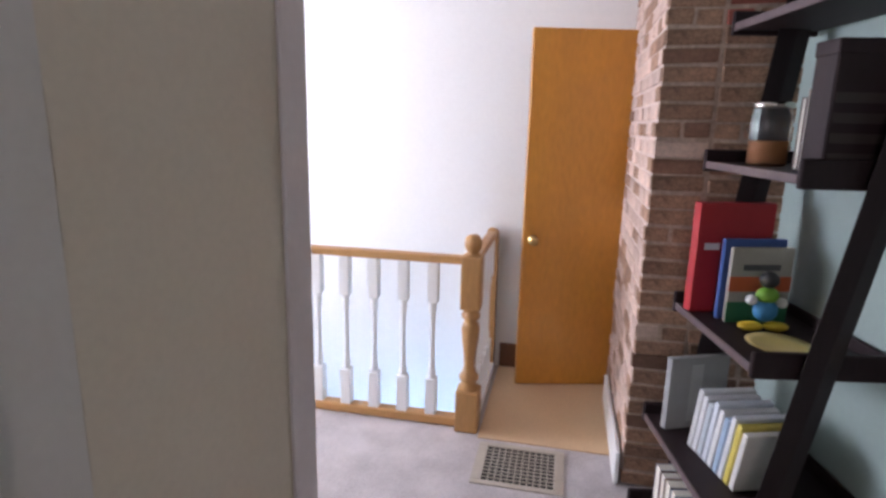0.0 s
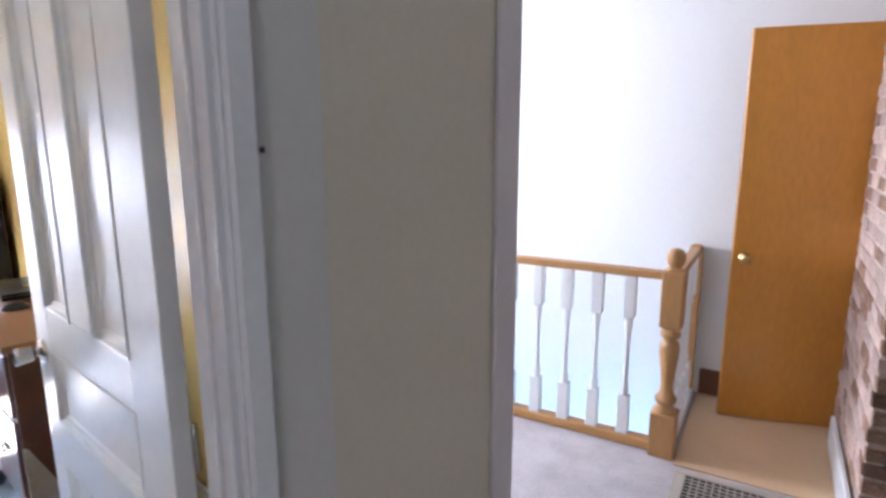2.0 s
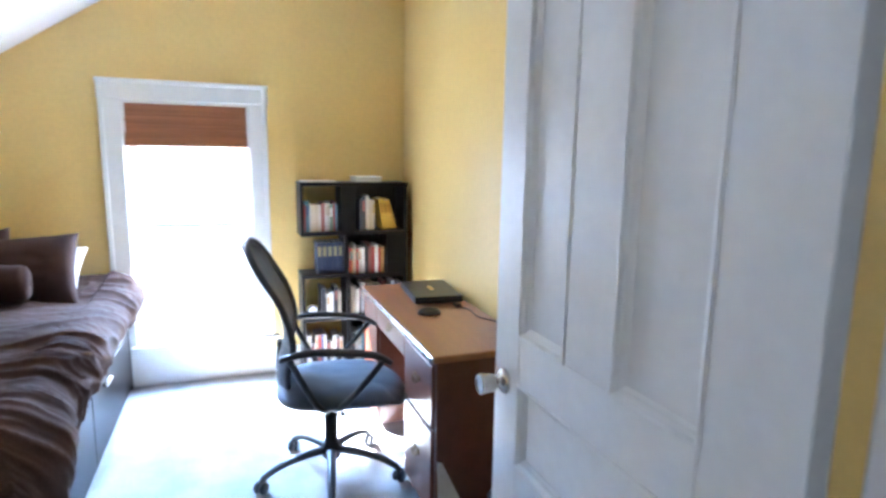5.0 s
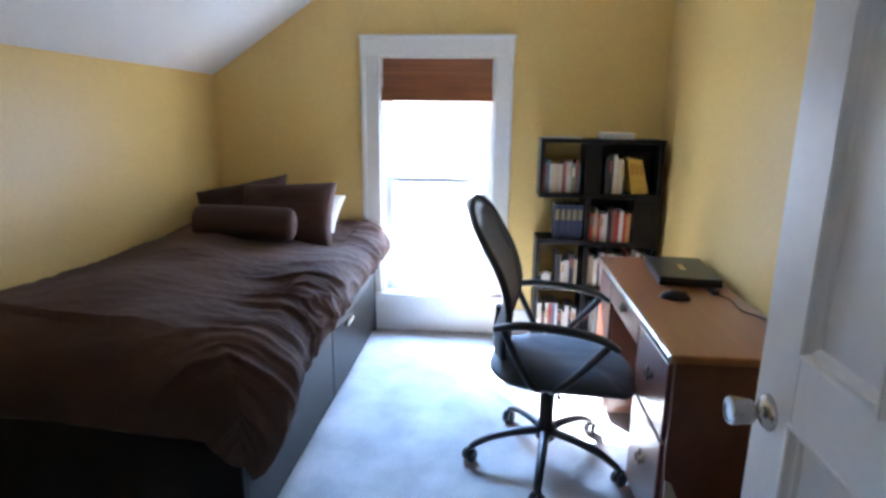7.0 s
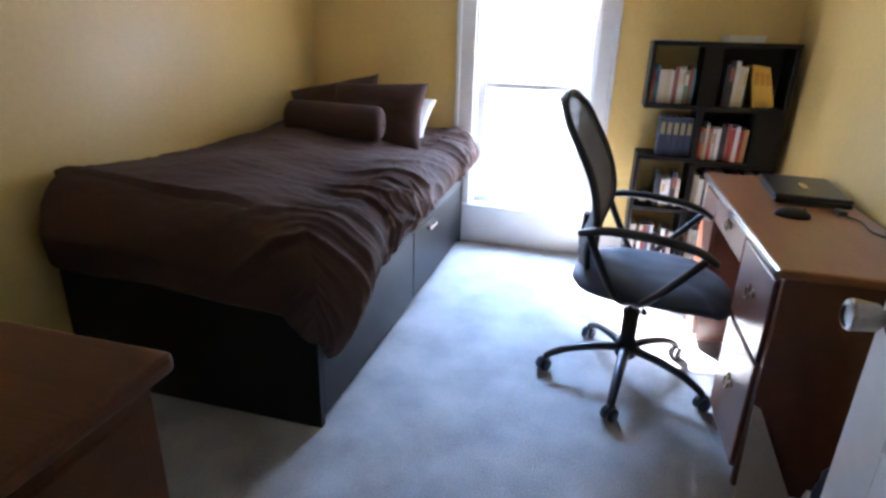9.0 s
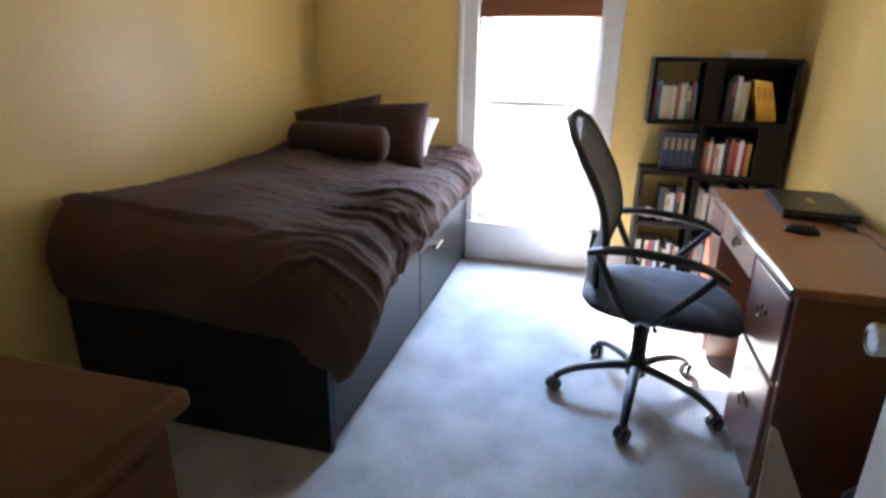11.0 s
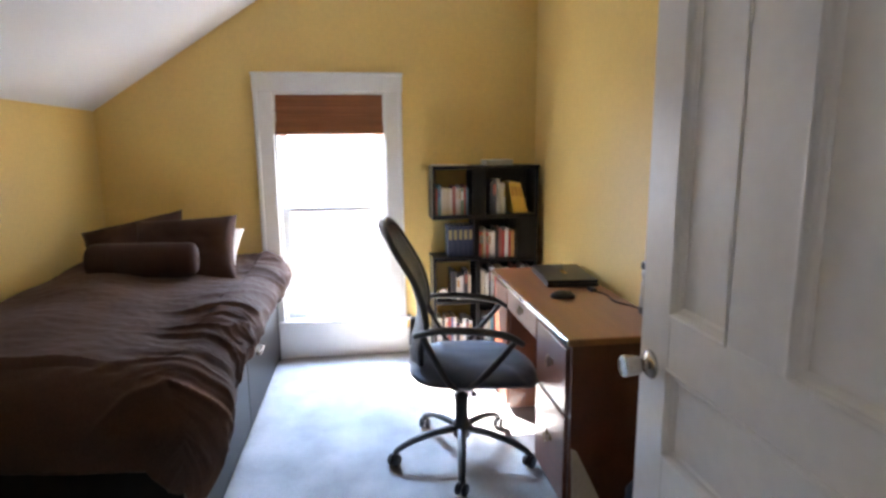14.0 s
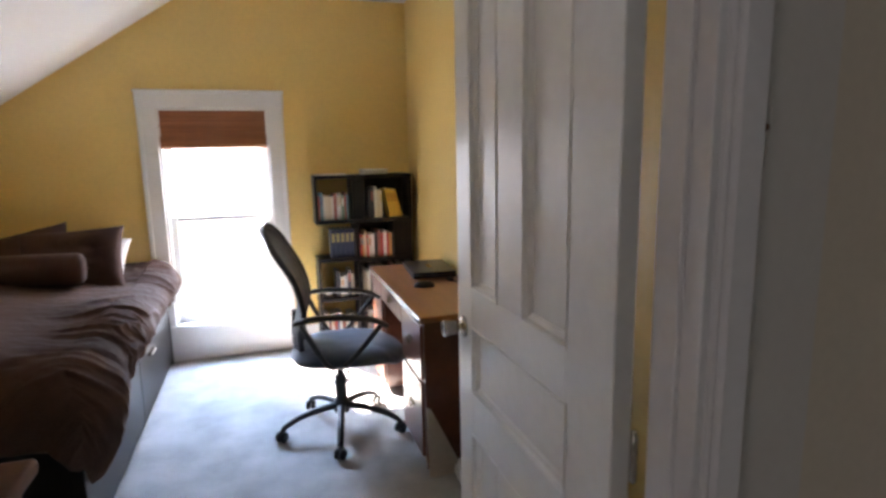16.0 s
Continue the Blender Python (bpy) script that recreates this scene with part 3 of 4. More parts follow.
duvet = thing("duvet", "rumpled dark brown duvet hanging over the bed side", "duvet")
bm = duvet_mesh()
bm.verts.ensure_lookup_table()
hem_line = [bm.verts[i * 171 + 170].co.copy() for i in range(2, 301, 4)] + [bm.verts[300 * 171 + j].co.copy() for j in range(167, 8, -4)]
ob = part("cover", bm, DUVET, duvet)
sol = ob.modifiers.new("thick", 'SOLIDIFY')
sol.thickness, sol.offset = 0.035, -1.0
bm = bmesh.new()
tube(bm, hem_line, [0.005] * len(hem_line), 6)
part("hem_seam", bm, DUVET, duvet, "stitched brown hem")


def cushion(bm, w, h, t, ears=0.03, seed=0, n=26):
    """A stuffed square cushion, standing in xz, thickness in y."""
    top, bot = {}, {}
    for i in range(n + 1):
        for j in range(n + 1):
            a, b = 2 * i / n - 1, 2 * j / n - 1
            fat = max(0.0, (1 - a ** 4) * (1 - b ** 4)) ** 0.55
            pin = 1 - 0.06 * ((1 - a * a) * b * b + (1 - b * b) * a * a)
            x = a * w / 2 * (pin + ears * abs(a * b))
            z = b * h / 2 * (pin + ears * abs(a * b))
            wr = 0.010 * noise.noise(Vector((a * 3 + seed, b * 3, seed))) + 0.005 * noise.noise(Vector((a * 9 + seed, b * 9, seed)))
            top[i, j] = bm.verts.new((x, -fat * t / 2 - wr * fat, z))
            bot[i, j] = top[i, j] if i in (0, n) or j in (0, n) else bm.verts.new((x, fat * t / 2, z))
    for g, flip in ((top, False), (bot, True)):
        for i in range(n):
            for j in range(n):
                q = [g[i, j], g[i + 1, j], g[i + 1, j + 1], g[i, j + 1]]
                f = bm.faces.new(q[::-1] if flip else q)
                f.smooth = True


def pillow_thing(name, label, m, w, h, t, material, seed):
    th = thing(name, label, "pillow", m)
    bm = bmesh.new()
    cushion(bm, w, h, t, 0.015, seed)
    part("cushion_body", bm, material, th)
    return th


pillow_thing("sham_pillow", "dark brown square sham leaning at the bed head", pose(-3.03, -1.015, 0.835, -30, -2, 92), 0.55, 0.41, 0.16, PILLOW, 1.3)
pillow_thing("sham_pillow", "dark brown sham tilted against its neighbour", pose(-3.09, -1.29, 0.838, -32, -12, 99), 0.54, 0.38, 0.16, PILLOW, 4.1)
pillow_thing("white_pillow", "white sleeping pillow behind the brown shams", pose(-3.25, -1.06, 0.785, -34, 6, 90), 0.57, 0.38, 0.15, WHITECLOTH, 7.7)
bol = thing("bolster", "small round dark brown bolster cushion on the duvet", "cushion", pose(-2.77, -1.145, 0.84, 0, 2, 97))
bm = bmesh.new()
prof = [(0.03, -0.262), (0.062, -0.258), (0.082, -0.245), (0.09, -0.22), (0.092, 0), (0.09, 0.22), (0.082, 0.245), (0.062, 0.258), (0.03, 0.262)]
lathe(bm, prof, 24, pose(0, 0, 0, 0, 90, 0))
part("bolster_body", bm, PILLOW, bol)
for x in (-0.255, 0.255):
    bm = bmesh.new()
    lathe(bm, [(0.012, -0.012), (0.016, 0), (0.012, 0.012)], 12, pose(x, 0, 0, 0, 90, 0))
    part("end_button", bm, PILLOW, bol)


# ---- low chest of drawers by the door ----
chest = thing("chest_of_drawers", "reddish brown wooden chest with a rounded top edge", "dresser")
CX0, CX1, CY0, CY1 = -0.665, -0.12, -1.35, -0.438
bm = bmesh.new()
box(bm, CX0, CX1, CY0, CY1, 0.735, 0.775, 0.014, seg=3)
part("top", bm, DRESSER, chest)
bpart("body", (CX0 + 0.03, CX1 - 0.01, CY0 + 0.02, CY1 - 0.03, 0.06, 0.735), DRESSER, chest, 0.004)
bpart("base", (CX0 + 0.02, CX1 - 0.01, CY0 + 0.01, CY1 - 0.02, 0.0, 0.065), DRESSER, chest, 0.006)
for z0, z1 in ((0.09, 0.29), (0.30, 0.50), (0.51, 0.72)):
    d = bpart("drawer", (CX0 + 0.014, CX0 + 0.03, CY0 + 0.05, CY1 - 0.06, z0, z1), DRESSER, chest, 0.004)
    for y in (CY0 + 0.25, CY1 - 0.26):
        bm = bmesh.new()
        lathe(bm, [(0.008, 0), (0.008, 0.012), (0.016, 0.02), (0.014, 0.028)], 12, Matrix.Translation((CX0 + 0.014, y, (z0 + z1) / 2)) @ pose(0, 0, 0, 0, -90, 0))
        part("knob", bm, BRASS, d)
bpart("side_panel", (CX0 + 0.07, CX1 - 0.05, CY1 - 0.034, CY1 - 0.022, 0.10, 0.70), DRESSER, chest, 0.005)


# ---- desk ----
desk = thing("desk", "cherry brown pedestal desk with a lighter top", "desk")
TX0, TX1, TY0, TY1 = -2.77, -1.545, 0.69, 1.13
bm = bmesh.new()
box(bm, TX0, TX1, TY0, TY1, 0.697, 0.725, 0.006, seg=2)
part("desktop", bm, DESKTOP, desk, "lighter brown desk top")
bm = bmesh.new()
box(bm, TX0 + 0.002, TX1 - 0.002, TY0 - 0.006, TY0 + 0.004, 0.700, 0.722, 0.003)
part("edge_strip", bm, STEEL, desk, "bright reflecting front edge strip")
PX0 = -1.955
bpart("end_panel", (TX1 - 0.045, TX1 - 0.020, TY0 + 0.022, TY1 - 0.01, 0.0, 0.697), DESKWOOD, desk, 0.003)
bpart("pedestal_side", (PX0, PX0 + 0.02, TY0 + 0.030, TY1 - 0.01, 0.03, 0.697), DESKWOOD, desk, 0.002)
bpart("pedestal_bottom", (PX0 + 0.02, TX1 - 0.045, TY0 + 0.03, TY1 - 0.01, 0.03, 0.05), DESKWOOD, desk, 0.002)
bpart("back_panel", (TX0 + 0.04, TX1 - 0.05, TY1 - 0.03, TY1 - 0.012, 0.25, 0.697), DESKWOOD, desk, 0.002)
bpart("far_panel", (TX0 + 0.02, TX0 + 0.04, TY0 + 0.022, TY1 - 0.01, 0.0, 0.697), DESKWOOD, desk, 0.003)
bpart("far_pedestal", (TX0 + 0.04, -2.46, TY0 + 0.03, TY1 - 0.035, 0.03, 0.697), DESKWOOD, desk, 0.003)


def drop_pull(bm, m):
    lathe(bm, [(0.014, 0), (0.014, 0.004), (0.006, 0.006)], 12, m @ Matrix.Translation((-0.022, 0, 0)))
    lathe(bm, [(0.014, 0), (0.014, 0.004), (0.006, 0.006)], 12, m @ Matrix.Translation((0.022, 0, 0)))
    pts = [m @ Vector((0.024 * math.cos(a), -0.026 * math.sin(a), 0.010 + 0.004 * math.sin(a))) for a in [math.pi * k / 10 for k in range(11)]]
    tube(bm, pts, 0.0035, 8)


for z0, z1, nm in ((0.42, 0.675, "drawer"), (0.05, 0.405, "drawer")):
    bm = bmesh.new()
    box(bm, PX0 + 0.004, TX1 - 0.048, TY0 + 0.010, TY0 + 0.030, z0, z1, 0.005, seg=2)
    d = part(nm, bm, DESKWOOD, desk)
    bm = bmesh.new()
    drop_pull(bm, Matrix.Translation(((PX0 + TX1) / 2 - 0.02, TY0 + 0.010, (z0 + z1) / 2 + 0.02)) @ pose(0, 0, 0, 90, 0, 0))
    part("handle", bm, BRONZE, d, "small aged bronze drop pull")
bm = bmesh.new()
box(bm, -2.455, PX0 - 0.004, TY0 + 0.010, TY0 + 0.030, 0.585, 0.690, 0.004, seg=2)
pd = part("pencil_drawer", bm, DESKWOOD, desk)
bm = bmesh.new()
drop_pull(bm, Matrix.Translation((-2.2, TY0 + 0.010, 0.65)) @ pose(0, 0, 0, 90, 0, 0))
part("handle", bm, BRONZE, pd, "small aged bronze drop pull")
bm = bmesh.new()
box(bm, TX0 + 0.045, -2.465, TY0 + 0.010, TY0 + 0.030, 0.05, 0.675, 0.004, seg=2)
part("cupboard_door", bm, DESKWOOD, desk)

# laptop, mouse, cable and jar on the desk
lap = thing("laptop", "closed black laptop on the desk", "laptop", pose(-2.45, 0.99, 0.7255, 0, 0, -5))
bm = bmesh.new()
box(bm, -0.19, 0.19, -0.125, 0.125, 0.004, 0.022, 0.005, seg=2)
part("base", bm, LAPTOP, lap)
bm = bmesh.new()
box(bm, -0.192, 0.192, -0.127, 0.125, 0.0235, 0.038, 0.006, seg=2)
lid = part("lid", bm, LAPTOP, lap)
bm = bmesh.new()
box(bm, -0.045, 0.045, -0.012, 0.012, 0.0378, 0.0386, 0.0002)
part("emblem", bm, STEEL, lid, "small worn silver emblem bar")
for x in (-0.15, 0.15):
    for y in (-0.1, 0.1):
        bm = bmesh.new()
        lathe(bm, [(0.009, 0), (0.009, 0.005)], 10, Matrix.Translation((x, y, 0)))
        part("foot", bm, BLACKPLASTIC, lap)

mouse = thing("computer_mouse", "black computer mouse on the desk top", "mouse", pose(-2.10, 0.865, 0.7255, 0, 0, 75))
bm = bmesh.new()
r = bmesh.ops.create_uvsphere(bm, u_segments=20, v_segments=12, radius=1.0)
for v in bm.verts:
    x, y, z = v.co
    v.co = Vector((x * 0.056, y * 0.031 * (1 - 0.12 * x), (max(z, -0.15) + 0.15) * 0.029))
for f in bm.faces:
    f.smooth = True
part("mouse_body", bm, BLACKPLASTIC, mouse)
bm = bmesh.new()
lathe(bm, [(0.007, -0.003), (0.008, 0), (0.007, 0.003)], 12, pose(0.03, 0, 0.026, 90, 0, 0))
part("scroll_wheel", bm, BLACKPLASTIC, mouse)
cable = thing("power_cable", "thin black cable lying on the desk behind the mouse", "cable")
bm = bmesh.new()
tube(bm, curve_pts([(-2.27, 1.05, 0.7295), (-2.18, 1.04, 0.7295), (-2.10, 1.07, 0.7295), (-1.98, 1.06, 0.7295), (-1.90, 1.10, 0.7295), (-1.80, 1.115, 0.7295)], 8), 0.003, 8)
part("cord", bm, BLACKPLASTIC, cable)
bm = bmesh.new()
box(bm, -2.22, -2.16, 1.026, 1.052, 0.7262, 0.743, 0.004, seg=2)
part("plug", bm, BLACKPLASTIC, cable)
jar = thing("desk_jar", "slim waisted jar with black lid on the desk", "jar", pose(-1.80, 1.105, 0.7255) @ Matrix.Diagonal((0.85, 0.85, 0.92, 1)))
bm = bmesh.new()
lathe(bm, [(0.026, 0), (0.030, 0.004), (0.030, 0.070), (0.026, 0.088), (0.026, 0.135), (0.020, 0.152), (0.023, 0.168), (0.026, 0.180), (0.022, 0.203)], 20)
part("jar_body", bm, GLASSJAR, jar)
bm = bmesh.new()
lathe(bm, [(0.029, 0.203), (0.030, 0.206), (0.030, 0.229), (0.027, 0.232)], 20)
part("lid", bm, BLACKPLASTIC, jar, "black screw lid")
bm = bmesh.new()
lathe(bm, [(0.0305, 0.004), (0.031, 0.008), (0.031, 0.030), (0.0305, 0.034)], 20, cap=False)
part("label_band", bm, paint((0.14, 0.14, 0.13)), jar, "dark wrap-round band")
bm = bmesh.new()
lathe(bm, [(0.0264, 0.092), (0.0264, 0.130)], 20, cap=False)
part("label_band", bm, paint((0.55, 0.52, 0.44)), jar, "pale paper label")

# boards and a bag beside the desk end
bd = thing("poster_board", "pale board leaning against the desk end", "board", pose(-1.50, 0.79, 0.0, 0, -5, 0))
bm = bmesh.new()
vs = [bm.verts.new((x, y, z)) for x in (-0.003, 0.003) for y, z in ((-0.085, 0.0), (0.075, 0.0), (0.055, 0.05), (-0.066, 0.31), (-0.085, 0.32))]
bm.faces.new(vs[:5])
bm.faces.new(vs[5:][::-1])
for k in range(5):
    bm.faces.new((vs[k], vs[(k + 1) % 5], vs[5 + (k + 1) % 5], vs[5 + k]))
part("sheet", bm, CARDBOARD, bd)
bag = thing("bag", "dark fabric bag on the floor by the desk", "bag", pose(-1.36, 0.98, 0.0))
bm = bmesh.new()
r = bmesh.ops.create_icosphere(bm, subdivisions=4, radius=1.0)
for v in bm.verts:
    c = v.co.copy()
    k = 1 + 0.16 * noise.noise(c * 1.7) + 0.06 * noise.noise(c * 5)
    v.co = Vector((c.x * 0.10 * k, c.y * 0.13 * k, max(0.0, (c.z + 0.85) * 0.17 * k)))
for f in bm.faces:
    f.smooth = True
part("bag_body", bm, SEATFAB, bag)
bm = bmesh.new()
tube(bm, curve_pts([(0.02, -0.07, 0.26), (0.05, -0.05, 0.36), (0.06, 0.03, 0.38), (0.03, 0.07, 0.27)], 8), 0.008, 8, 0.5)
part("strap", bm, SEATFAB, bag)
sack = thing("plastic_sack", "crumpled white plastic sack beside the bag", "plastic bag", pose(-1.40, 0.86, 0.0))
bm = bmesh.new()
r = bmesh.ops.create_icosphere(bm, subdivisions=4, radius=1.0)
for v in bm.verts:
    c = v.co.copy()
    k = 1 + 0.30 * noise.noise(c * 2.3) + 0.15 * noise.noise(c * 6)
    v.co = Vector((c.x * 0.05 * k, c.y * 0.06 * k, max(0.0, (c.z + 0.8) * 0.075 * k)))
part("sack_body", bm, WHITECLOTH, sack)


# ---- office chair ----
chair = thing("office_chair", "black office chair with mesh back and loop arms", "chair", pose(-2.10, 0.40, 0.0, 0, 0, -7))
for k in range(5):
    a = radians(-74.5 + 72 * k)
    c, s = math.cos(a), math.sin(a)
    bm = bmesh.new()
    tube(bm, curve_pts([(0.03 * c, 0.03 * s, 0.135), (0.12 * c, 0.12 * s, 0.128), (0.22 * c, 0.22 * s, 0.108), (0.285 * c, 0.285 * s, 0.080), (0.312 * c, 0.312 * s, 0.062)], 6),
         [0.022 - 0.00032 * i for i in range(25)], 12, 0.8)
    leg = part("base_leg", bm, BLACKPLASTIC, chair)
    bm = bmesh.new()
    swing = a + (0.7, -0.5, 1.1, 0.3, -0.9)[k]
    for off in (-0.016, 0.016):
        lathe(bm, [(0.010, -0.008), (0.024, -0.007), (0.0265, -0.003), (0.0265, 0.003), (0.024, 0.007), (0.010, 0.008)], 18,
              Matrix.Translation((0.315 * c, 0.315 * s, 0.0265)) @ Matrix.Rotation(swing, 4, 'Z') @ Matrix.Translation((0, off, 0)) @ pose(0, 0, 0, 90, 0, 0))
    part("caster", bm, BLACKPLASTIC, leg)
    bm = bmesh.new()
    hood = Matrix.Translation((0.315 * c, 0.315 * s, 0.0265)) @ Matrix.Rotation(swing, 4, 'Z')
    pts = [hood @ Vector((0.029 * math.cos(b), 0, 0.029 * math.sin(b))) for b in [math.pi * q / 10 for q in range(11)]]
    tube(bm, pts, 0.0065, 8)
    lathe(bm, [(0.008, 0.045), (0.008, 0.07)], 8, Matrix.Translation((0.312 * c, 0.312 * s, 0)))
    part("caster_hood", bm, BLACKPLASTIC, leg)
bm = bmesh.new()
lathe(bm, [(0.036, 0.095), (0.042, 0.105), (0.042, 0.155), (0.034, 0.165), (0.031, 0.17), (0.031, 0.30), (0.027, 0.302), (0.017, 0.304), (0.017, 0.395)], 20)
part("gas_column", bm, BLACKPLASTIC, chair)
bm = bmesh.new()
box(bm, -0.075, 0.075, -0.11, 0.10, 0.375, 0.42, 0.015, seg=3)
tube(bm, [(0.07, 0.03, 0.395), (0.16, 0.04, 0.385), (0.19, 0.045, 0.38)], [0.005, 0.005, 0.010], 8)
part("tilt_mechanism", bm, BLACKPLASTIC, chair)
# seat pan with cushion: y is the chair's front
bm = bmesh.new()
n = 30
ring_t, ring_b = {}, {}
for i in range(n + 1):
    for j in range(n + 1):
        a, b = 2 * i / n - 1, 2 * j / n - 1
        rr = (abs(a) ** 3.2 + abs(b) ** 3.2) ** (1 / 3.2)
        mx = max(abs(a), abs(b))
        k = mx / rr if rr > 1e-6 else 1
        x, y = a * k * 0.255, b * k * 0.285 + 0.05
        edge = min(1.0, mx)
        zt = 0.50 - 0.055 * edge ** 5 - 0.012 * (1 - edge ** 2) - 0.035 * max(0.0, b) ** 3 + 0.004 * noise.noise(Vector((a * 3, b * 3, 5)))
        ring_t[i, j] = bm.verts.new((x, y, zt))
        ring_b[i, j] = bm.verts.new((x * 0.95, (y - 0.05) * 0.95 + 0.05, 0.405 + 0.02 * edge ** 4 - 0.02 * max(0.0, b) ** 3))
for g in (ring_t, ring_b):
    for i in range(n):
        for j in range(n):
            bm.faces.new((g[i, j], g[i + 1, j], g[i + 1, j + 1], g[i, j + 1])).smooth = True
for i in range(n):
    for jj in (0, n):
        bm.faces.new((ring_t[i, jj], ring_t[i + 1, jj], ring_b[i + 1, jj], ring_b[i, jj])).smooth = True
        bm.faces.new((ring_t[jj, i], ring_t[jj, i + 1], ring_b[jj, i + 1], ring_b[jj, i])).smooth = True
part("seat", bm, SEATFAB, chair, "padded black fabric seat")
# curved back: rim and mesh
spine = curve_pts([(0, -0.180, 0.47), (0, -0.178, 0.58), (0, -0.150, 0.70), (0, -0.182, 0.84), (0, -0.258, 0.98), (0, -0.322, 1.09)], 6)


def back_half(i, total):
    f = i / total
    w = 0.085 + 0.145 * min(1, f / 0.42) ** 0.8
    if f > 0.80:
        w *= math.sqrt(max(0.0, 1 - ((f - 0.80) / 0.205) ** 2))
    return w


T = len(spine) - 1
bm = bmesh.new()
cols_n = 12
gr = []
for i, p in enumerate(spine):
    w = back_half(i, T)
    gr.append([bm.verts.new((w * (2 * j / cols_n - 1), p.y - 0.045 * (1 - (2 * j / cols_n - 1) ** 2) * (1 if i < T else 0.6), p.z)) for j in range(cols_n + 1)])
for i in range(T):
    for j in range(cols_n):
        bm.faces.new((gr[i][j], gr[i][j + 1], gr[i + 1][j + 1], gr[i + 1][j])).smooth = True
ob = part("mesh_back", bm, MESHFAB, chair, "black woven mesh back")
so = ob.modifiers.new("thick", 'SOLIDIFY')
so.thickness = 0.008
bm = bmesh.new()
left = [(-back_half(i, T), p.y, p.z) for i, p in enumerate(spine)]
rim = left + [(-x, y, z) for x, y, z in reversed(left)]
tube(bm, rim, 0.014, 10)
part("back_rim", bm, BLACKPLASTIC, chair)
bm = bmesh.new()
tube(bm, curve_pts([(0, -0.05, 0.40), (0, -0.17, 0.41), (0, -0.218, 0.50), (0, -0.212, 0.66)], 8), [0.028] * 12 + [0.024] * 13, 10, 0.5)
part("back_spine", bm, BLACKPLASTIC, chair)
for s in (-1, 1):
    bm = bmesh.new()
    x = s * 0.275
    tube(bm, curve_pts([(x, -0.20, 0.665), (x, -0.10, 0.685), (x, 0.05, 0.680), (x, 0.17, 0.660), (x, 0.235, 0.625)], 8), [0.018 + 0.006 * math.sin(math.pi * q / 32) for q in range(33)], 12, 0.62)
    arm = part("armrest", bm, BLACKPLASTIC, chair)
    bm = bmesh.new()
    tube(bm, curve_pts([(x, -0.165, 0.665), (x, -0.12, 0.57), (x * 0.97, -0.06, 0.46), (x * 0.75, -0.02, 0.415), (x * 0.4, 0.0, 0.405)], 6), 0.013, 10)
    tube(bm, curve_pts([(x, 0.205, 0.640), (x, 0.13, 0.55), (x * 0.97, 0.05, 0.46), (x * 0.75, 0.01, 0.415), (x * 0.4, 0.0, 0.405)], 6), 0.013, 10)
    part("arm_bracket", bm, BLACKPLASTIC, arm)


# ---- zigzag bookcase ----
case = thing("bookcase", "black-brown zigzag bookcase filled with books", "bookcase")
SX0, SX1, SY0, SY1 = -3.475, -3.255, 0.415, 1.105
YM = 0.715
for nm, y0, y1, z0, z1 in (("shelf", SY0, SY1, 1.258, 1.283), ("shelf", SY0, SY1, 0.945, 0.970), ("shelf", SY0, YM + 0.02, 0.672, 0.697), ("shelf", YM, SY1, 0.660, 0.685),
                           ("shelf", SY0, SY1, 0.385, 0.410), ("shelf", SY0, SY1, 0.060, 0.085),
                           ("upright", SY0, SY0 + 0.022, 0.970, 1.258), ("upright", YM - 0.045, YM + 0.045, 0.970, 1.258), ("upright", SY1 - 0.022, SY1, 0.970, 1.258),
                           ("upright", YM - 0.03, YM, 0.697, 0.945), ("upright", SY1 - 0.14, SY1, 0.685, 0.945),
                           ("upright", SY0, SY0 + 0.022, 0.410, 0.672), ("upright", YM - 0.02, YM + 0.01, 0.410, 0.660), ("upright", SY1 - 0.022, SY1, 0.410, 0.660),
                           ("upright", SY0, SY0 + 0.022, 0.0, 0.385), ("upright", SY1 - 0.022, SY1, 0.0, 0.385), ("upright", YM - 0.02, YM + 0.01, 0.085, 0.385)):
    bpart(nm, (SX0, SX1 + (0.012 if nm == "shelf" and z0 > 1.2 else 0), y0, y1, z0, z1), BLACKWOOD, case, 0.002)
bpart("back_board", (SX0 - 0.006, SX0, YM, SY1, 0.06, 1.27), BLACKWOOD, case, 0.001)

rnd = random.Random(4)
COVERS = [(0.70, 0.68, 0.62), (0.62, 0.55, 0.42), (0.45, 0.06, 0.05), (0.10, 0.16, 0.30), (0.05, 0.05, 0.06), (0.55, 0.30, 0.10), (0.68, 0.62, 0.50), (0.20, 0.30, 0.22),
          (0.72, 0.72, 0.72), (0.35, 0.12, 0.10), (0.14, 0.30, 0.38), (0.60, 0.45, 0.12)]


def book(m, depth, thick, high, colour, label, name="book", group="books on the bookcase", stripe=None):
    """A book standing on its lower edge: spine at +x, thickness along y."""
    th = thing(name, label, "book", m, group)
    c = paint(colour)
    b = 0.0022
    bm = bmesh.new()
    box(bm, 0, depth, 0, b, 0, high)
    box(bm, 0, depth, thick - b, thick, 0, high)
    box(bm, depth - b, depth + 0.0015, 0, thick, 0, high, 0.0012)
    cv = part("cover", bm, c, th)
    bm = bmesh.new()
    box(bm, 0.004, depth - b, b, thick - b, 0.003, high - 0.004)
    part("page_block", bm, PAPER, th)
    if stripe:
        bm = bmesh.new()
        box(bm, depth + 0.0015, depth + 0.0022, thick * 0.18, thick * 0.82, high * 0.55, high * 0.86)
        part("title_bar", bm, paint(stripe), cv)
    return th


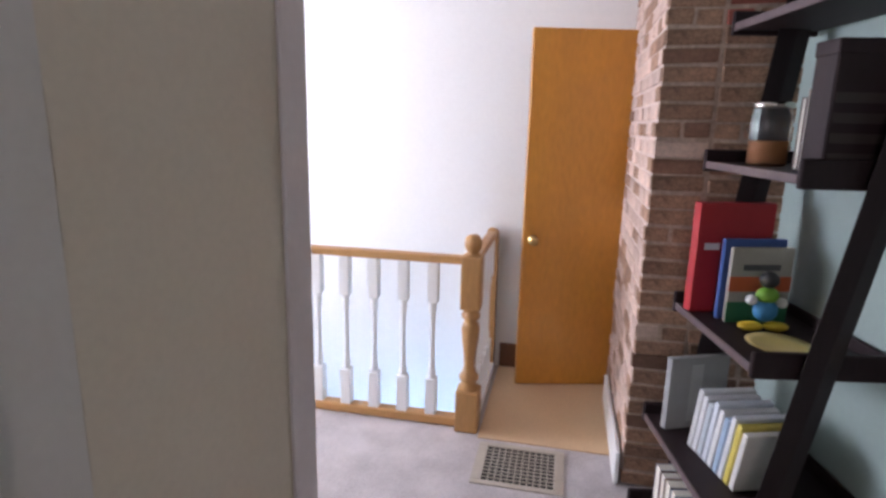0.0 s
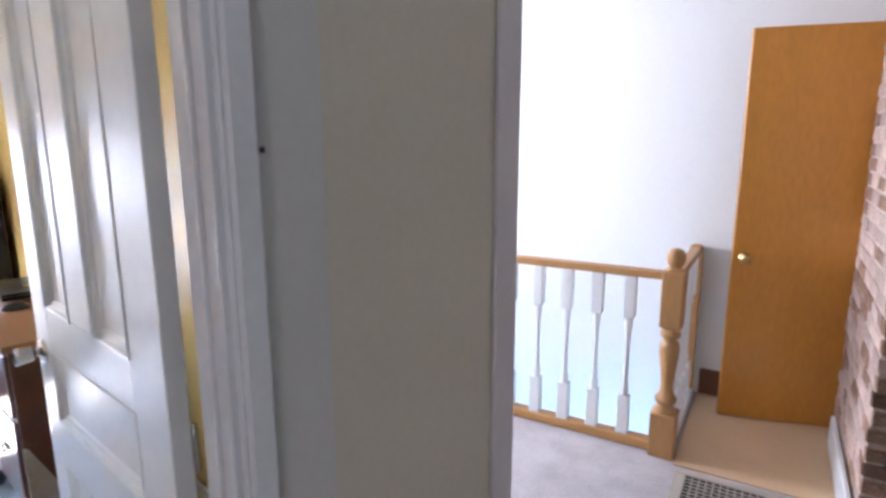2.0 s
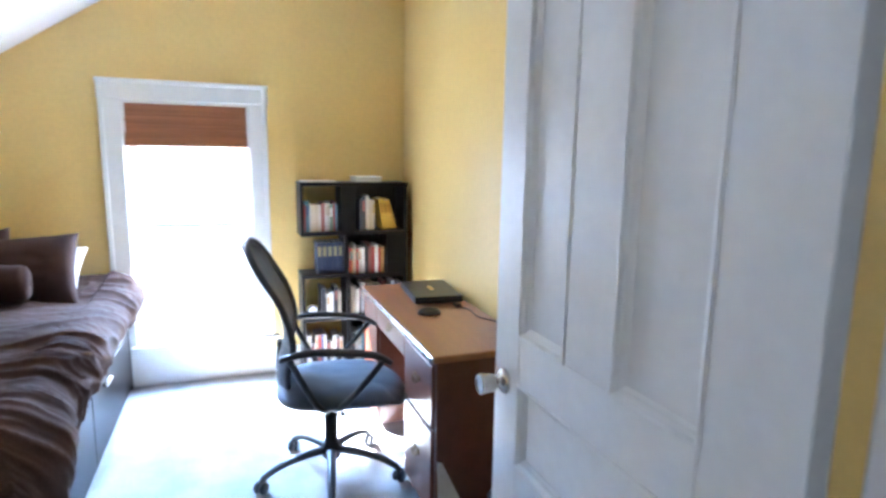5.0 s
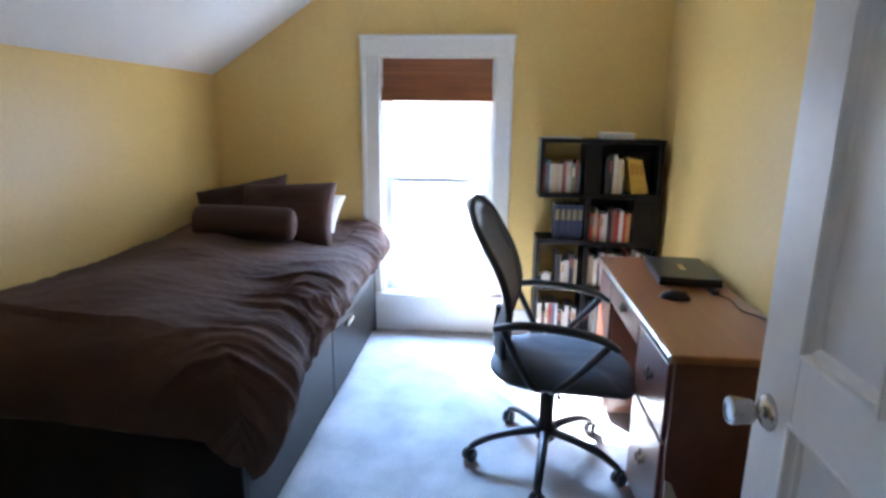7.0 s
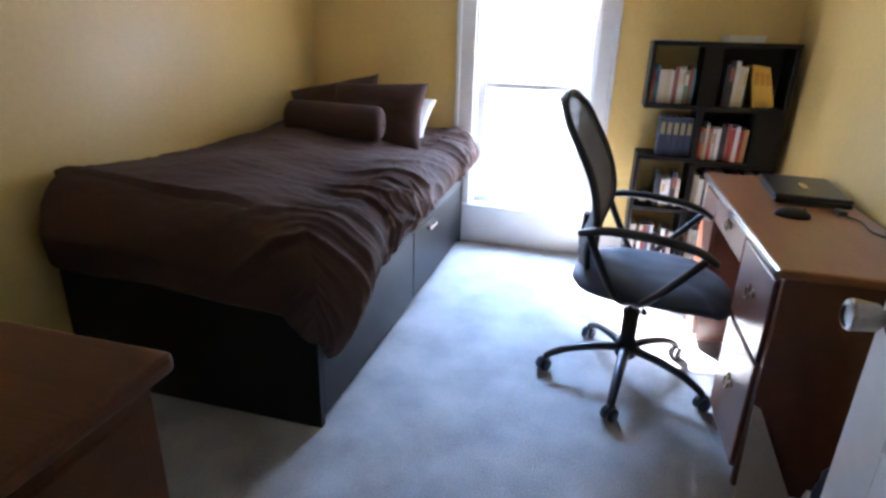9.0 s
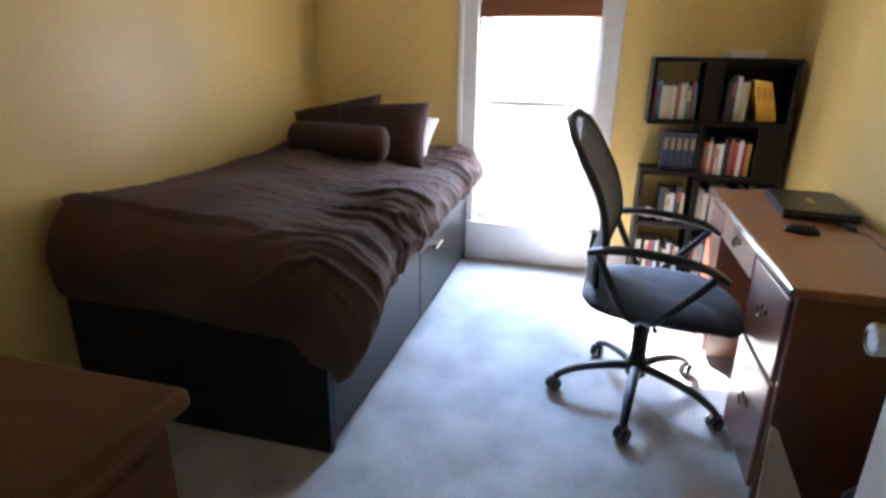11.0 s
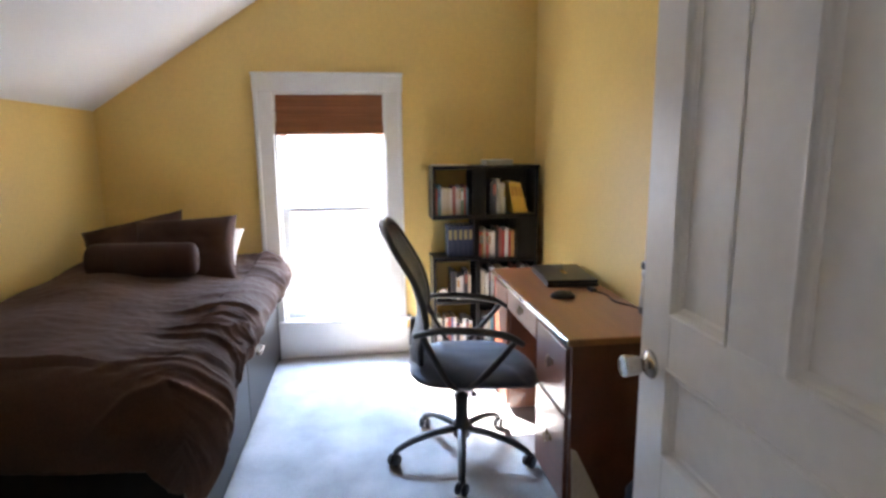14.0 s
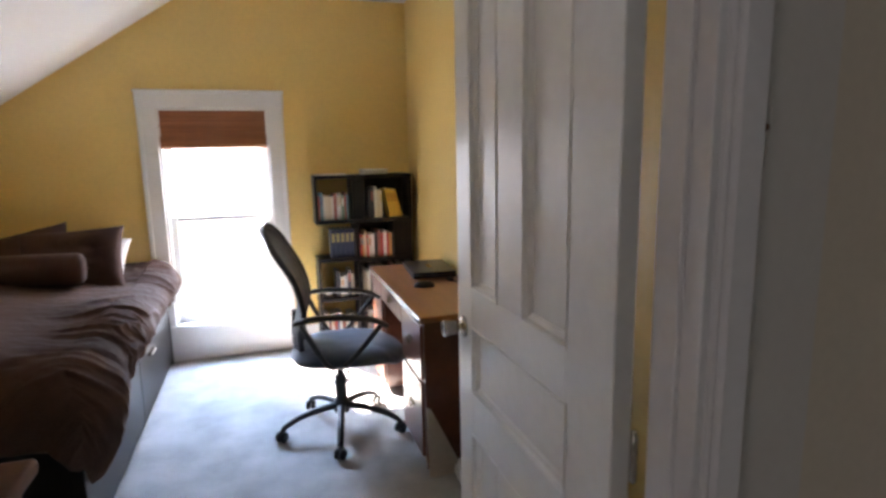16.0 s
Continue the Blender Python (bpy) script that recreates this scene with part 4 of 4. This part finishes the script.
NAMES = {0: "cream", 1: "tan", 2: "dark red", 3: "navy blue", 4: "black", 5: "orange-brown", 6: "pale yellow", 7: "dull green", 8: "white", 9: "maroon", 10: "teal", 11: "mustard"}


def fill(y0, y1, z, h0, h1, picks, front=SX1 - 0.03, t0=0.014, t1=0.03):
    y, count = y0, 0
    while y < y1 - 0.012:
        t = rnd.uniform(t0, t1)
        if y + t > y1:
            break
        h = rnd.uniform(h0, h1)
        d = rnd.uniform(0.12, 0.15)
        k = picks[count % len(picks)]
        count += 1
        st = COVERS[(k + 5) % 12] if rnd.random() < 0.6 else None
        lean = rnd.uniform(-0.6, 0.6)
        book(pose(front - d + rnd.uniform(-0.012, 0.006), y, z + 0.001, lean, 0, 0), d, t, h, COVERS[k], NAMES[k] + " paperback standing on the black bookcase", stripe=st)
        y += t + 0.0012


fill(SY0 + 0.024, YM - 0.06, 0.970, 0.165, 0.20, [9, 10, 0, 6, 1, 0, 9, 8, 0, 7], t0=0.010, t1=0.022)
fill(YM + 0.075, YM + 0.20, 0.970, 0.19, 0.225, [4, 4, 0, 1, 6, 9, 5])
for k, tilt in enumerate((10, 13, 16)):
    book(pose(SX1 - 0.19, YM + 0.232 + k * 0.033, 0.9715 + 0.001 * k, tilt, 0, 0), 0.16, 0.030, 0.205 - 0.004 * k, (0.66, 0.40, 0.05), "fat yellow book tilted against its neighbours on the bookcase", stripe=(0.5, 0.25, 0.03))
for k in range(5):
    book(pose(SX1 - 0.17, YM - 0.20 + k * 0.0335, 0.698), 0.14, 0.032, 0.205, (0.028, 0.040, 0.085), "dark navy bound volume of a matching set", stripe=(0.30, 0.25, 0.12))
fill(YM + 0.006, SY1 - 0.15, 0.686, 0.165, 0.20, [2, 5, 1, 2, 0, 8, 4, 4, 9, 2, 8], t0=0.010, t1=0.022)
fill(SY0 + 0.12, YM - 0.03, 0.411, 0.15, 0.205, [4, 4, 0, 8, 4, 1])
fill(YM + 0.02, SY1 - 0.03, 0.411, 0.16, 0.215, [1, 0, 4, 8, 9, 6], t0=0.011, t1=0.026)
fill(SY0 + 0.03, YM - 0.03, 0.086, 0.15, 0.21, [8, 4, 0, 9, 3, 8, 4, 6], t0=0.011, t1=0.026)
fill(YM + 0.02, SY1 - 0.03, 0.086, 0.16, 0.215, [4, 0, 8, 10, 9, 6])
bx = thing("white_box", "flat white cardboard box on top of the bookcase", "box", pose(-3.40, 0.83, 1.2835, 0, 0, 4))
bpart("box_base", (-0.06, 0.09, -0.06, 0.11, 0.0, 0.022), WHITECLOTH, bx, 0.002)
bpart("lid", (-0.063, 0.093, -0.063, 0.113, 0.020, 0.034), WHITECLOTH, bx, 0.003)
mag = thing("magazine", "thin pale magazine lying on the bookcase", "magazine", pose(-3.38, 0.52, 1.2835, 0, 0, -3))
bpart("page_block", (-0.09, 0.10, -0.09, 0.13, 0.0, 0.006), PAPER, mag, 0.001)
cl = thing("small_clock", "small round silver clock on the lower shelf", "clock", pose(SX1 - 0.06, SY0 + 0.07, 0.4115))
bm = bmesh.new()
lathe(bm, [(0.030, -0.010), (0.036, -0.008), (0.036, 0.008), (0.033, 0.011)], 20, pose(0, 0, 0.042, 0, 90, 0))
part("clock_body", bm, STEEL, cl)
bm = bmesh.new()
lathe(bm, [(0.029, 0.0), (0.029, 0.0012)], 20, pose(0.0112, 0, 0.042, 0, 90, 0))
part("dial", bm, WHITECLOTH, cl)
bm = bmesh.new()
box(bm, -0.012, 0.012, -0.025, 0.025, 0, 0.008, 0.002)
part("foot", bm, STEEL, cl)

# ---- stair railing ----
def baluster_bm():
    bm = bmesh.new()
    box(bm, -0.027, 0.027, -0.027, 0.027, 0.048, 0.245, 0.003)
    box(bm, -0.027, 0.027, -0.027, 0.027, 0.645, 0.850, 0.003)
    lathe(bm, [(0.020, 0.235), (0.023, 0.245), (0.014, 0.258), (0.021, 0.272), (0.0145, 0.30), (0.0125, 0.42), (0.013, 0.54), (0.0155, 0.585), (0.021, 0.608), (0.014, 0.622), (0.023, 0.638), (0.022, 0.655)], 14, cap=False)
    return bm


railing = thing("stair_railing", "oak stair railing with white turned balusters", "railing", HALL @ Matrix.Translation((-0.02, 0, 0)))
NV, RV = 0.045, 0.062          # newel and rail lines
bm = bmesh.new()
# newel: square blocks, turned middle, ball top
box(bm, -0.057, 0.057, -0.057, 0.057, 0.0, 0.215, 0.004)
box(bm, -0.048, 0.048, -0.048, 0.048, 0.635, 0.900, 0.006)
lathe(bm, [(0.050, 0.215), (0.052, 0.23), (0.032, 0.247), (0.046, 0.268), (0.049, 0.285), (0.034, 0.305), (0.027, 0.335), (0.033, 0.42), (0.042, 0.49), (0.045, 0.535), (0.037, 0.560), (0.027, 0.572), (0.044, 0.59), (0.045, 0.607), (0.034, 0.617), (0.045, 0.635)], 24, cap=False)
lathe(bm, [(0.045, 0.900), (0.036, 0.908), (0.026, 0.913), (0.026, 0.918), (0.034, 0.924), (0.040, 0.940), (0.042, 0.958), (0.039, 0.976), (0.030, 0.991), (0.016, 0.999), (0.002, 1.001)], 24)
bmesh.ops.translate(bm, verts=bm.verts, vec=(0, NV, 0))
part("newel_post", bm, OAK, railing, "turned oak newel post with ball top")
bm = bmesh.new()
box(bm, -0.035, 0.035, 0.775, 0.842, 0.0, 0.865, 0.004)
lathe(bm, [(0.034, 0.865), (0.036, 0.878), (0.030, 0.892), (0.012, 0.90)], 16, Matrix.Translation((0, 0.808, 0)))
part("half_newel", bm, OAK, railing)
for nm, dims in (("handrail", (-3.16, -0.040, RV - 0.030, RV + 0.030, 0.848, 0.888)), ("base_rail", (-3.16, -0.040, RV - 0.034, RV + 0.034, 0.0, 0.050))):
    bm = bmesh.new()
    box(bm, *dims, bev=0.010, seg=3)
    part(nm, bm, OAKX, railing)
bm = bmesh.new()
box(bm, -0.028, 0.028, NV + 0.045, 0.775, 0.848, 0.888, 0.010, seg=3)
part("handrail", bm, OAKX, railing)
first = part("baluster", baluster_bm(), TRIM, railing, "white painted turned baluster")
first.location = (-0.195, RV, 0)
spots = [(-0.195 - 0.1525 * k, RV) for k in range(1, 19)] + [(0.0, 0.19 + 0.12 * k) for k in range(5)]
for u, v in spots:
    o = first.copy()
    scene.collection.objects.link(o)
    o.location = (u, v, 0)
curb = thing("stair_curb", "white painted curb board under the railing", "curb", HALL)
bpart("board", (-0.062, 0.024, NV + 0.058, 0.774, 0.0, 0.050), TRIM, curb, 0.004)

stairs = thing("stairs", "carpeted stairs going down along the white wall", "stairs", HALL)
for k in range(12):
    bm = bmesh.new()
    x0 = -2.9 + 0.24 * k
    box(bm, x0, x0 + 0.27, 0.0, 0.858, -0.19 * (k + 1) - 0.16, -0.19 * (k + 1), 0.012, seg=2)
    part("step", bm, HALLCARPET, stairs)

# ---- wooden closet door, ajar ----
cd = thing("flush_door", "plain varnished orange-brown wooden door, slightly ajar", "door", HALL @ pose(0.775, 0.765, 0.006, 0, 0, 180 + 14))
bpart("door_leaf", (0.0, 0.625, -0.018, 0.018, 0.0, 2.0), DOORWOOD, cd, 0.003)
for sgn in (1, -1):
    bm = bmesh.new()
    lathe(bm, [(0.027, 0.0), (0.027, 0.004), (0.012, 0.008), (0.011, 0.024), (0.020, 0.034), (0.026, 0.046), (0.024, 0.060), (0.012, 0.064)], 20, Matrix.Translation((0.572, 0.018 * sgn, 0.875)) @ pose(0, 0, 0, -90 * sgn, 0, 0))
    part("door_knob", bm, BRASS, cd, "polished brass knob")

# ---- floor register ----
reg = thing("floor_register", "cream metal floor register with a square grid", "floor vent", HALL @ pose(0.265, -0.235, -0.004))
bm = bmesh.new()
for d in ((-0.20, 0.20, -0.165, -0.135), (-0.20, 0.20, 0.135, 0.165), (-0.20, -0.155, -0.135, 0.135), (0.155, 0.20, -0.135, 0.135)):
    box(bm, *d, 0.0, 0.008, 0.002)
part("frame", bm, IRON, reg)
bpart("duct", (-0.155, 0.155, -0.135, 0.135, 0.0005, 0.002), DARKHOLE, reg, 0)
for k in range(1, 11):
    bm = bmesh.new()
    x = -0.155 + 0.31 * k / 11
    box(bm, x - 0.0026, x + 0.0026, -0.136, 0.136, 0.002, 0.0055)
    part("bar", bm, IRON, reg)
for k in range(1, 10):
    bm = bmesh.new()
    y = -0.135 + 0.27 * k / 10
    box(bm, -0.156, 0.156, y - 0.0026, y + 0.0026, 0.002, 0.005)
    part("bar", bm, IRON, reg)

# ---- leaning ladder shelf on the green wall ----
lad = thing("ladder_shelf", "dark espresso leaning ladder shelf against the green wall", "shelf", SHELF)
NEAR, FAR = -0.52, 0.05


def slanted(bm, y0, y1, foot, head):
    """Upright leaning from the floor in front to the wall at the top."""
    vs = [bm.verts.new((x, y, z)) for z, x in ((0.0, foot), (2.05, head)) for y in (y0, y1) for x in (x, x + 0.062)]
    for q in ((0, 1, 3, 2), (4, 6, 7, 5), (0, 4, 5, 1), (2, 3, 7, 6), (0, 2, 6, 4), (1, 5, 7, 3)):
        bm.faces.new([vs[i] for i in q])


for y0, foot, head in ((NEAR - 0.013, -0.055, 0.300), (FAR - 0.03, -0.020, 0.225)):
    bm = bmesh.new()
    slanted(bm, y0 - 0.03, y0, foot, head)
    bmesh.ops.bevel(bm, geom=list(bm.edges), offset=0.003, segments=1, affect='EDGES')
    part("upright", bm, ESPRESSO, lad)
for z, x0 in ((0.045, -0.10), (0.425, -0.075), (0.875, -0.005), (1.395, 0.045), (1.85, 0.085)):
    bm = bmesh.new()
    box(bm, x0, 0.36, NEAR, FAR, z - 0.02, z, 0.003)
    sh = part("shelf", bm, ESPRESSO, lad)
    bm = bmesh.new()
    box(bm, x0 - 0.006, x0 + 0.001, NEAR + 0.009, FAR - 0.009, z - 0.024, z + 0.002, 0.002)
    part("front_edge", bm, EDGEBAND, sh, "lighter front edge band")
    for y0 in (NEAR - 0.012, FAR - 0.008):
        bm = bmesh.new()
        box(bm, x0 - 0.008, 0.36, y0, y0 + 0.020, z - 0.035, z + 0.042, 0.004)
        part("tray_end", bm, ESPRESSO, sh)
    bm = bmesh.new()
    box(bm, 0.345, 0.36, NEAR, FAR, z, z + 0.04, 0.003)
    part("back_lip", bm, ESPRESSO, sh)


def ladder_book(x, y, z, d, t, h, c, label, rz=0, stripe=None, rx=0):
    return book(SHELF @ pose(x, y, z + 0.001, rx, 0, rz), d, t, h, c, label, group="books on the ladder shelf", stripe=stripe)


# spines face the room, covers along the shelf
def flat_cover(x, y, z, wide, thick, high, colour, label, rz=0, bars=()):
    th = thing("book", label, "book", SHELF @ pose(x, y, z + 0.001, 0, 0, rz), "books on the ladder shelf")
    bm = bmesh.new()
    box(bm, 0, wide, 0, thick, 0, high, 0.002)
    cv = part("cover", bm, paint(colour), th)
    for a, b, z0, z1, c in bars:
        bm = bmesh.new()
        box(bm, wide * a, wide * b, -0.0012, 0.0005, high * z0, high * z1)
        part("title_bar", bm, paint(c), cv)
    return th


flat_cover(0.0, -0.06, 0.875, 0.27, 0.045, 0.385, (0.42, 0.018, 0.022), "large red hardcover standing on the ladder shelf", 6, ((0.10, 0.30, 0.58, 0.64, (0.75, 0.7, 0.66)),))
flat_cover(0.065, -0.125, 0.875, 0.215, 0.018, 0.275, (0.05, 0.10, 0.30), "blue picture book standing before the red hardcover", 5)
flat_cover(0.075, -0.165, 0.875, 0.21, 0.016, 0.255, (0.36, 0.33, 0.28), "picture book with a grey, orange and green cover", 5,
           ((0.0, 1.0, 0.42, 0.62, (0.50, 0.10, 0.03)), (0.0, 1.0, 0.0, 0.28, (0.02, 0.14, 0.06)), (0.2, 0.8, 0.70, 0.78, (0.08, 0.08, 0.08))))
plate = thing("small_plate", "round pale yellow trinket plate on the shelf", "plate", SHELF @ pose(0.135, -0.385, 0.876) @ Matrix.Diagonal((1.3, 1.3, 1.15, 1)))
bm = bmesh.new()
lathe(bm, [(0.03, 0.0), (0.05, 0.003), (0.068, 0.012), (0.070, 0.014), (0.050, 0.007), (0.0, 0.005)], 28, cap=False)
part("plate_body", bm, paint((0.60, 0.46, 0.16), 0.3), plate)
toy = thing("toy_figure", "small plain toy figure in yellow, green and blue", "toy", SHELF @ pose(0.165, -0.235, 0.876) @ Matrix.Diagonal((1.35, 1.35, 1.25, 1)))
bm = bmesh.new()
mats = [paint((0.60, 0.42, 0.02)), paint((0.18, 0.40, 0.04)), paint((0.04, 0.22, 0.42)), paint((0.02, 0.02, 0.02)), paint((0.7, 0.68, 0.64))]
for (x, y, z), (a, b, c), mi in (((-0.03, 0, 0.012), (0.030, 0.018, 0.012), 0), ((0.03, 0, 0.012), (0.030, 0.018, 0.012), 0), ((0, 0, 0.055), (0.028, 0.022, 0.030), 2),
                                 ((0, 0, 0.095), (0.026, 0.020, 0.022), 1), ((0.0, 0, 0.135), (0.022, 0.022, 0.022), 3), ((-0.036, 0, 0.082), (0.013, 0.013, 0.013), 4), ((0.036, 0, 0.075), (0.013, 0.013, 0.013), 4)):
    r = bmesh.ops.create_uvsphere(bm, u_segments=14, v_segments=10, radius=1.0)
    bmesh.ops.transform(bm, matrix=Matrix.Translation((x, y, z)) @ Matrix.Diagonal((a, b, c, 1)), verts=r["verts"])
    for f in {f for v in r["verts"] for f in v.link_faces}:
        f.material_index, f.smooth = mi, True
ob = mesh_ob("figure", bm, mats)
ob.parent = toy
cand = thing("jar_candle", "glass jar candle half filled with amber wax", "candle", SHELF @ pose(0.155, -0.13, 1.396) @ Matrix.Diagonal((1.6, 1.6, 1.5, 1)))
bm = bmesh.new()
lathe(bm, [(0.030, 0.0), (0.036, 0.003), (0.037, 0.10), (0.034, 0.112), (0.035, 0.118)], 24, cap=False)
part("jar", bm, jar_glass, cand, "clear glass jar")
bm = bmesh.new()
lathe(bm, [(0.033, 0.006), (0.034, 0.008), (0.034, 0.052), (0.002, 0.050)], 24)
part("wax", bm, WAX, cand, "amber candle wax")
bm = bmesh.new()
lathe(bm, [(0.036, 0.118), (0.038, 0.121), (0.038, 0.128), (0.034, 0.131)], 24)
part("lid", bm, STEEL, cand, "thin metal lid")
ladder_book(0.12, -0.36, 1.395, 0.15, 0.022, 0.20, (0.24, 0.20, 0.18), "grey-brown book standing on the ladder shelf")
ladder_book(0.12, -0.385, 1.395, 0.15, 0.018, 0.22, (0.55, 0.50, 0.46), "pale book standing on the ladder shelf")
blk = thing("storage_box", "black patterned storage box on the ladder shelf", "box", SHELF @ pose(0.098, -0.505, 1.396))
bpart("box_body", (0, 0.20, 0, 0.095, 0, 0.30), ESPRESSO, blk, 0.004)
bpart("lid", (-0.003, 0.203, -0.003, 0.098, 0.295, 0.335), ESPRESSO, blk, 0.004)
for k in range(4):
    bm = bmesh.new()
    box(bm, 0.01, 0.19, -0.0012, 0.0005, 0.03 + 0.05 * k, 0.055 + 0.05 * k)
    part("pattern_bar", bm, paint((0.035, 0.022, 0.02)), blk)
flat_cover(-0.045, -0.08, 0.425, 0.24, 0.030, 0.275, (0.30, 0.30, 0.29), "grey marbled binder leaning on the ladder shelf", 14, ((0.35, 0.55, 0.1, 0.9, (0.42, 0.42, 0.41)),))
cols_l = [(0.62, 0.62, 0.60), (0.66, 0.66, 0.66), (0.50, 0.55, 0.58), (0.62, 0.66, 0.70), (0.70, 0.70, 0.68), (0.36, 0.48, 0.62), (0.66, 0.68, 0.70), (0.68, 0.56, 0.12), (0.70, 0.68, 0.62)]
for k, c in enumerate(cols_l):
    th = thing("book", "thin pale magazine file in a row on the ladder shelf", "book", SHELF @ pose(0.0 + 0.004 * k, -0.185 - 0.030 * k, 0.426, 9, 0, 8), "books on the ladder shelf")
    bm = bmesh.new()
    box(bm, 0, 0.19, -0.012, 0.012, 0.0019, 0.232 - 0.012 * (k % 3), 0.003)
    part("cover", bm, paint(c), th)
for k in range(5):
    ladder_book(-0.06, -0.12 - 0.05 * k, 0.045, 0.2, 0.045, 0.24, [(0.6, 0.6, 0.58), (0.15, 0.05, 0.05), (0.5, 0.45, 0.35), (0.1, 0.12, 0.2), (0.6, 0.58, 0.5)][k], "large book on the lowest ladder shelf")

# ---- brick chimney: core and single bricks ----
chim = thing("chimney", "old exposed brick chimney breast with pale mortar", "chimney", HALL, kind="structure")
bm = bmesh.new()
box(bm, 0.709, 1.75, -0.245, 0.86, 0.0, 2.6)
# hall-side face gets the mortar with lime and daylight in its colour
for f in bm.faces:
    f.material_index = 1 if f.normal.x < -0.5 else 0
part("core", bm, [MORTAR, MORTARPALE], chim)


def brick_mesh(name, lx, ly, lz, seed):
    bm = bmesh.new()
    box(bm, -lx / 2, lx / 2, -ly / 2, ly / 2, -lz / 2, lz / 2, 0.004)
    for v in bm.verts:
        v.co += Vector((noise.noise(v.co * 31 + Vector((seed, 0, 0))), noise.noise(v.co * 29 + Vector((0, seed, 0))), noise.noise(v.co * 37 + Vector((0, 0, seed))))) * 0.005
    bmesh.ops.recalc_face_normals(bm, faces=bm.faces)
    me = bpy.data.meshes.new(name)
    bm.to_mesh(me)
    bm.free()
    return me


COURSE = 0.0665
kinds = {}
for nm, mt in (("plain", BRICK), ("red", BRICKRED), ("dark", BRICKDARK), ("pale", BRICKPALE)):
    kinds[nm] = []
    for s in range(3):
        for lx in (0.195, 0.092):
            me = brick_mesh("brick", lx, 0.03, 0.054, s * 3.7 + lx)
            me.materials.append(mt)
            kinds[nm].append((lx, me))
rb = random.Random(9)
for c in range(int(2.6 / COURSE)):
    z = 0.035 + c * COURSE
    head = c % 6 == 4
    # front face, then the face along the hall
    for face, length in (("front", 0.80), ("side", 1.09)):
        s = 0.0 if (c % 2 == 0) == (face == "front") else -0.098
        while s < length:
            lx = 0.092 if head or (s <= 0.0 and c % 2 and face == "front") else 0.195
            a, b = max(s, 0.0), min(s + lx, length)
            if b - a > 0.05:
                r = rb.random()
                # mostly pale here: limed, with the hall's daylight put into the colour
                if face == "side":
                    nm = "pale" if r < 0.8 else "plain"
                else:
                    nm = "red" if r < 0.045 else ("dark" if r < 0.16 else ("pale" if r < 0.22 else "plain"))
                pick = [m for l, m in kinds[nm] if abs(l - lx) < 0.01]
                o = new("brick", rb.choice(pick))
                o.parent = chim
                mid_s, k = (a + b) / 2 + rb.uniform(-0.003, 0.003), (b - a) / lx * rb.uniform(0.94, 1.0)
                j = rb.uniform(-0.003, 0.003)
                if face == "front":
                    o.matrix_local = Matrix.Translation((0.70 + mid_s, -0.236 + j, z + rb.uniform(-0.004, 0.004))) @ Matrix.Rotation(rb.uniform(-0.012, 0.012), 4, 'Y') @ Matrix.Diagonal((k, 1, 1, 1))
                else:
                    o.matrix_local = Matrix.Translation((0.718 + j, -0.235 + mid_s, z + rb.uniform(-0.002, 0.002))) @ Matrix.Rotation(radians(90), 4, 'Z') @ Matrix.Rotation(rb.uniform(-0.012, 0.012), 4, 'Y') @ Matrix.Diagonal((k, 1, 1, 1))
            s += lx + 0.011
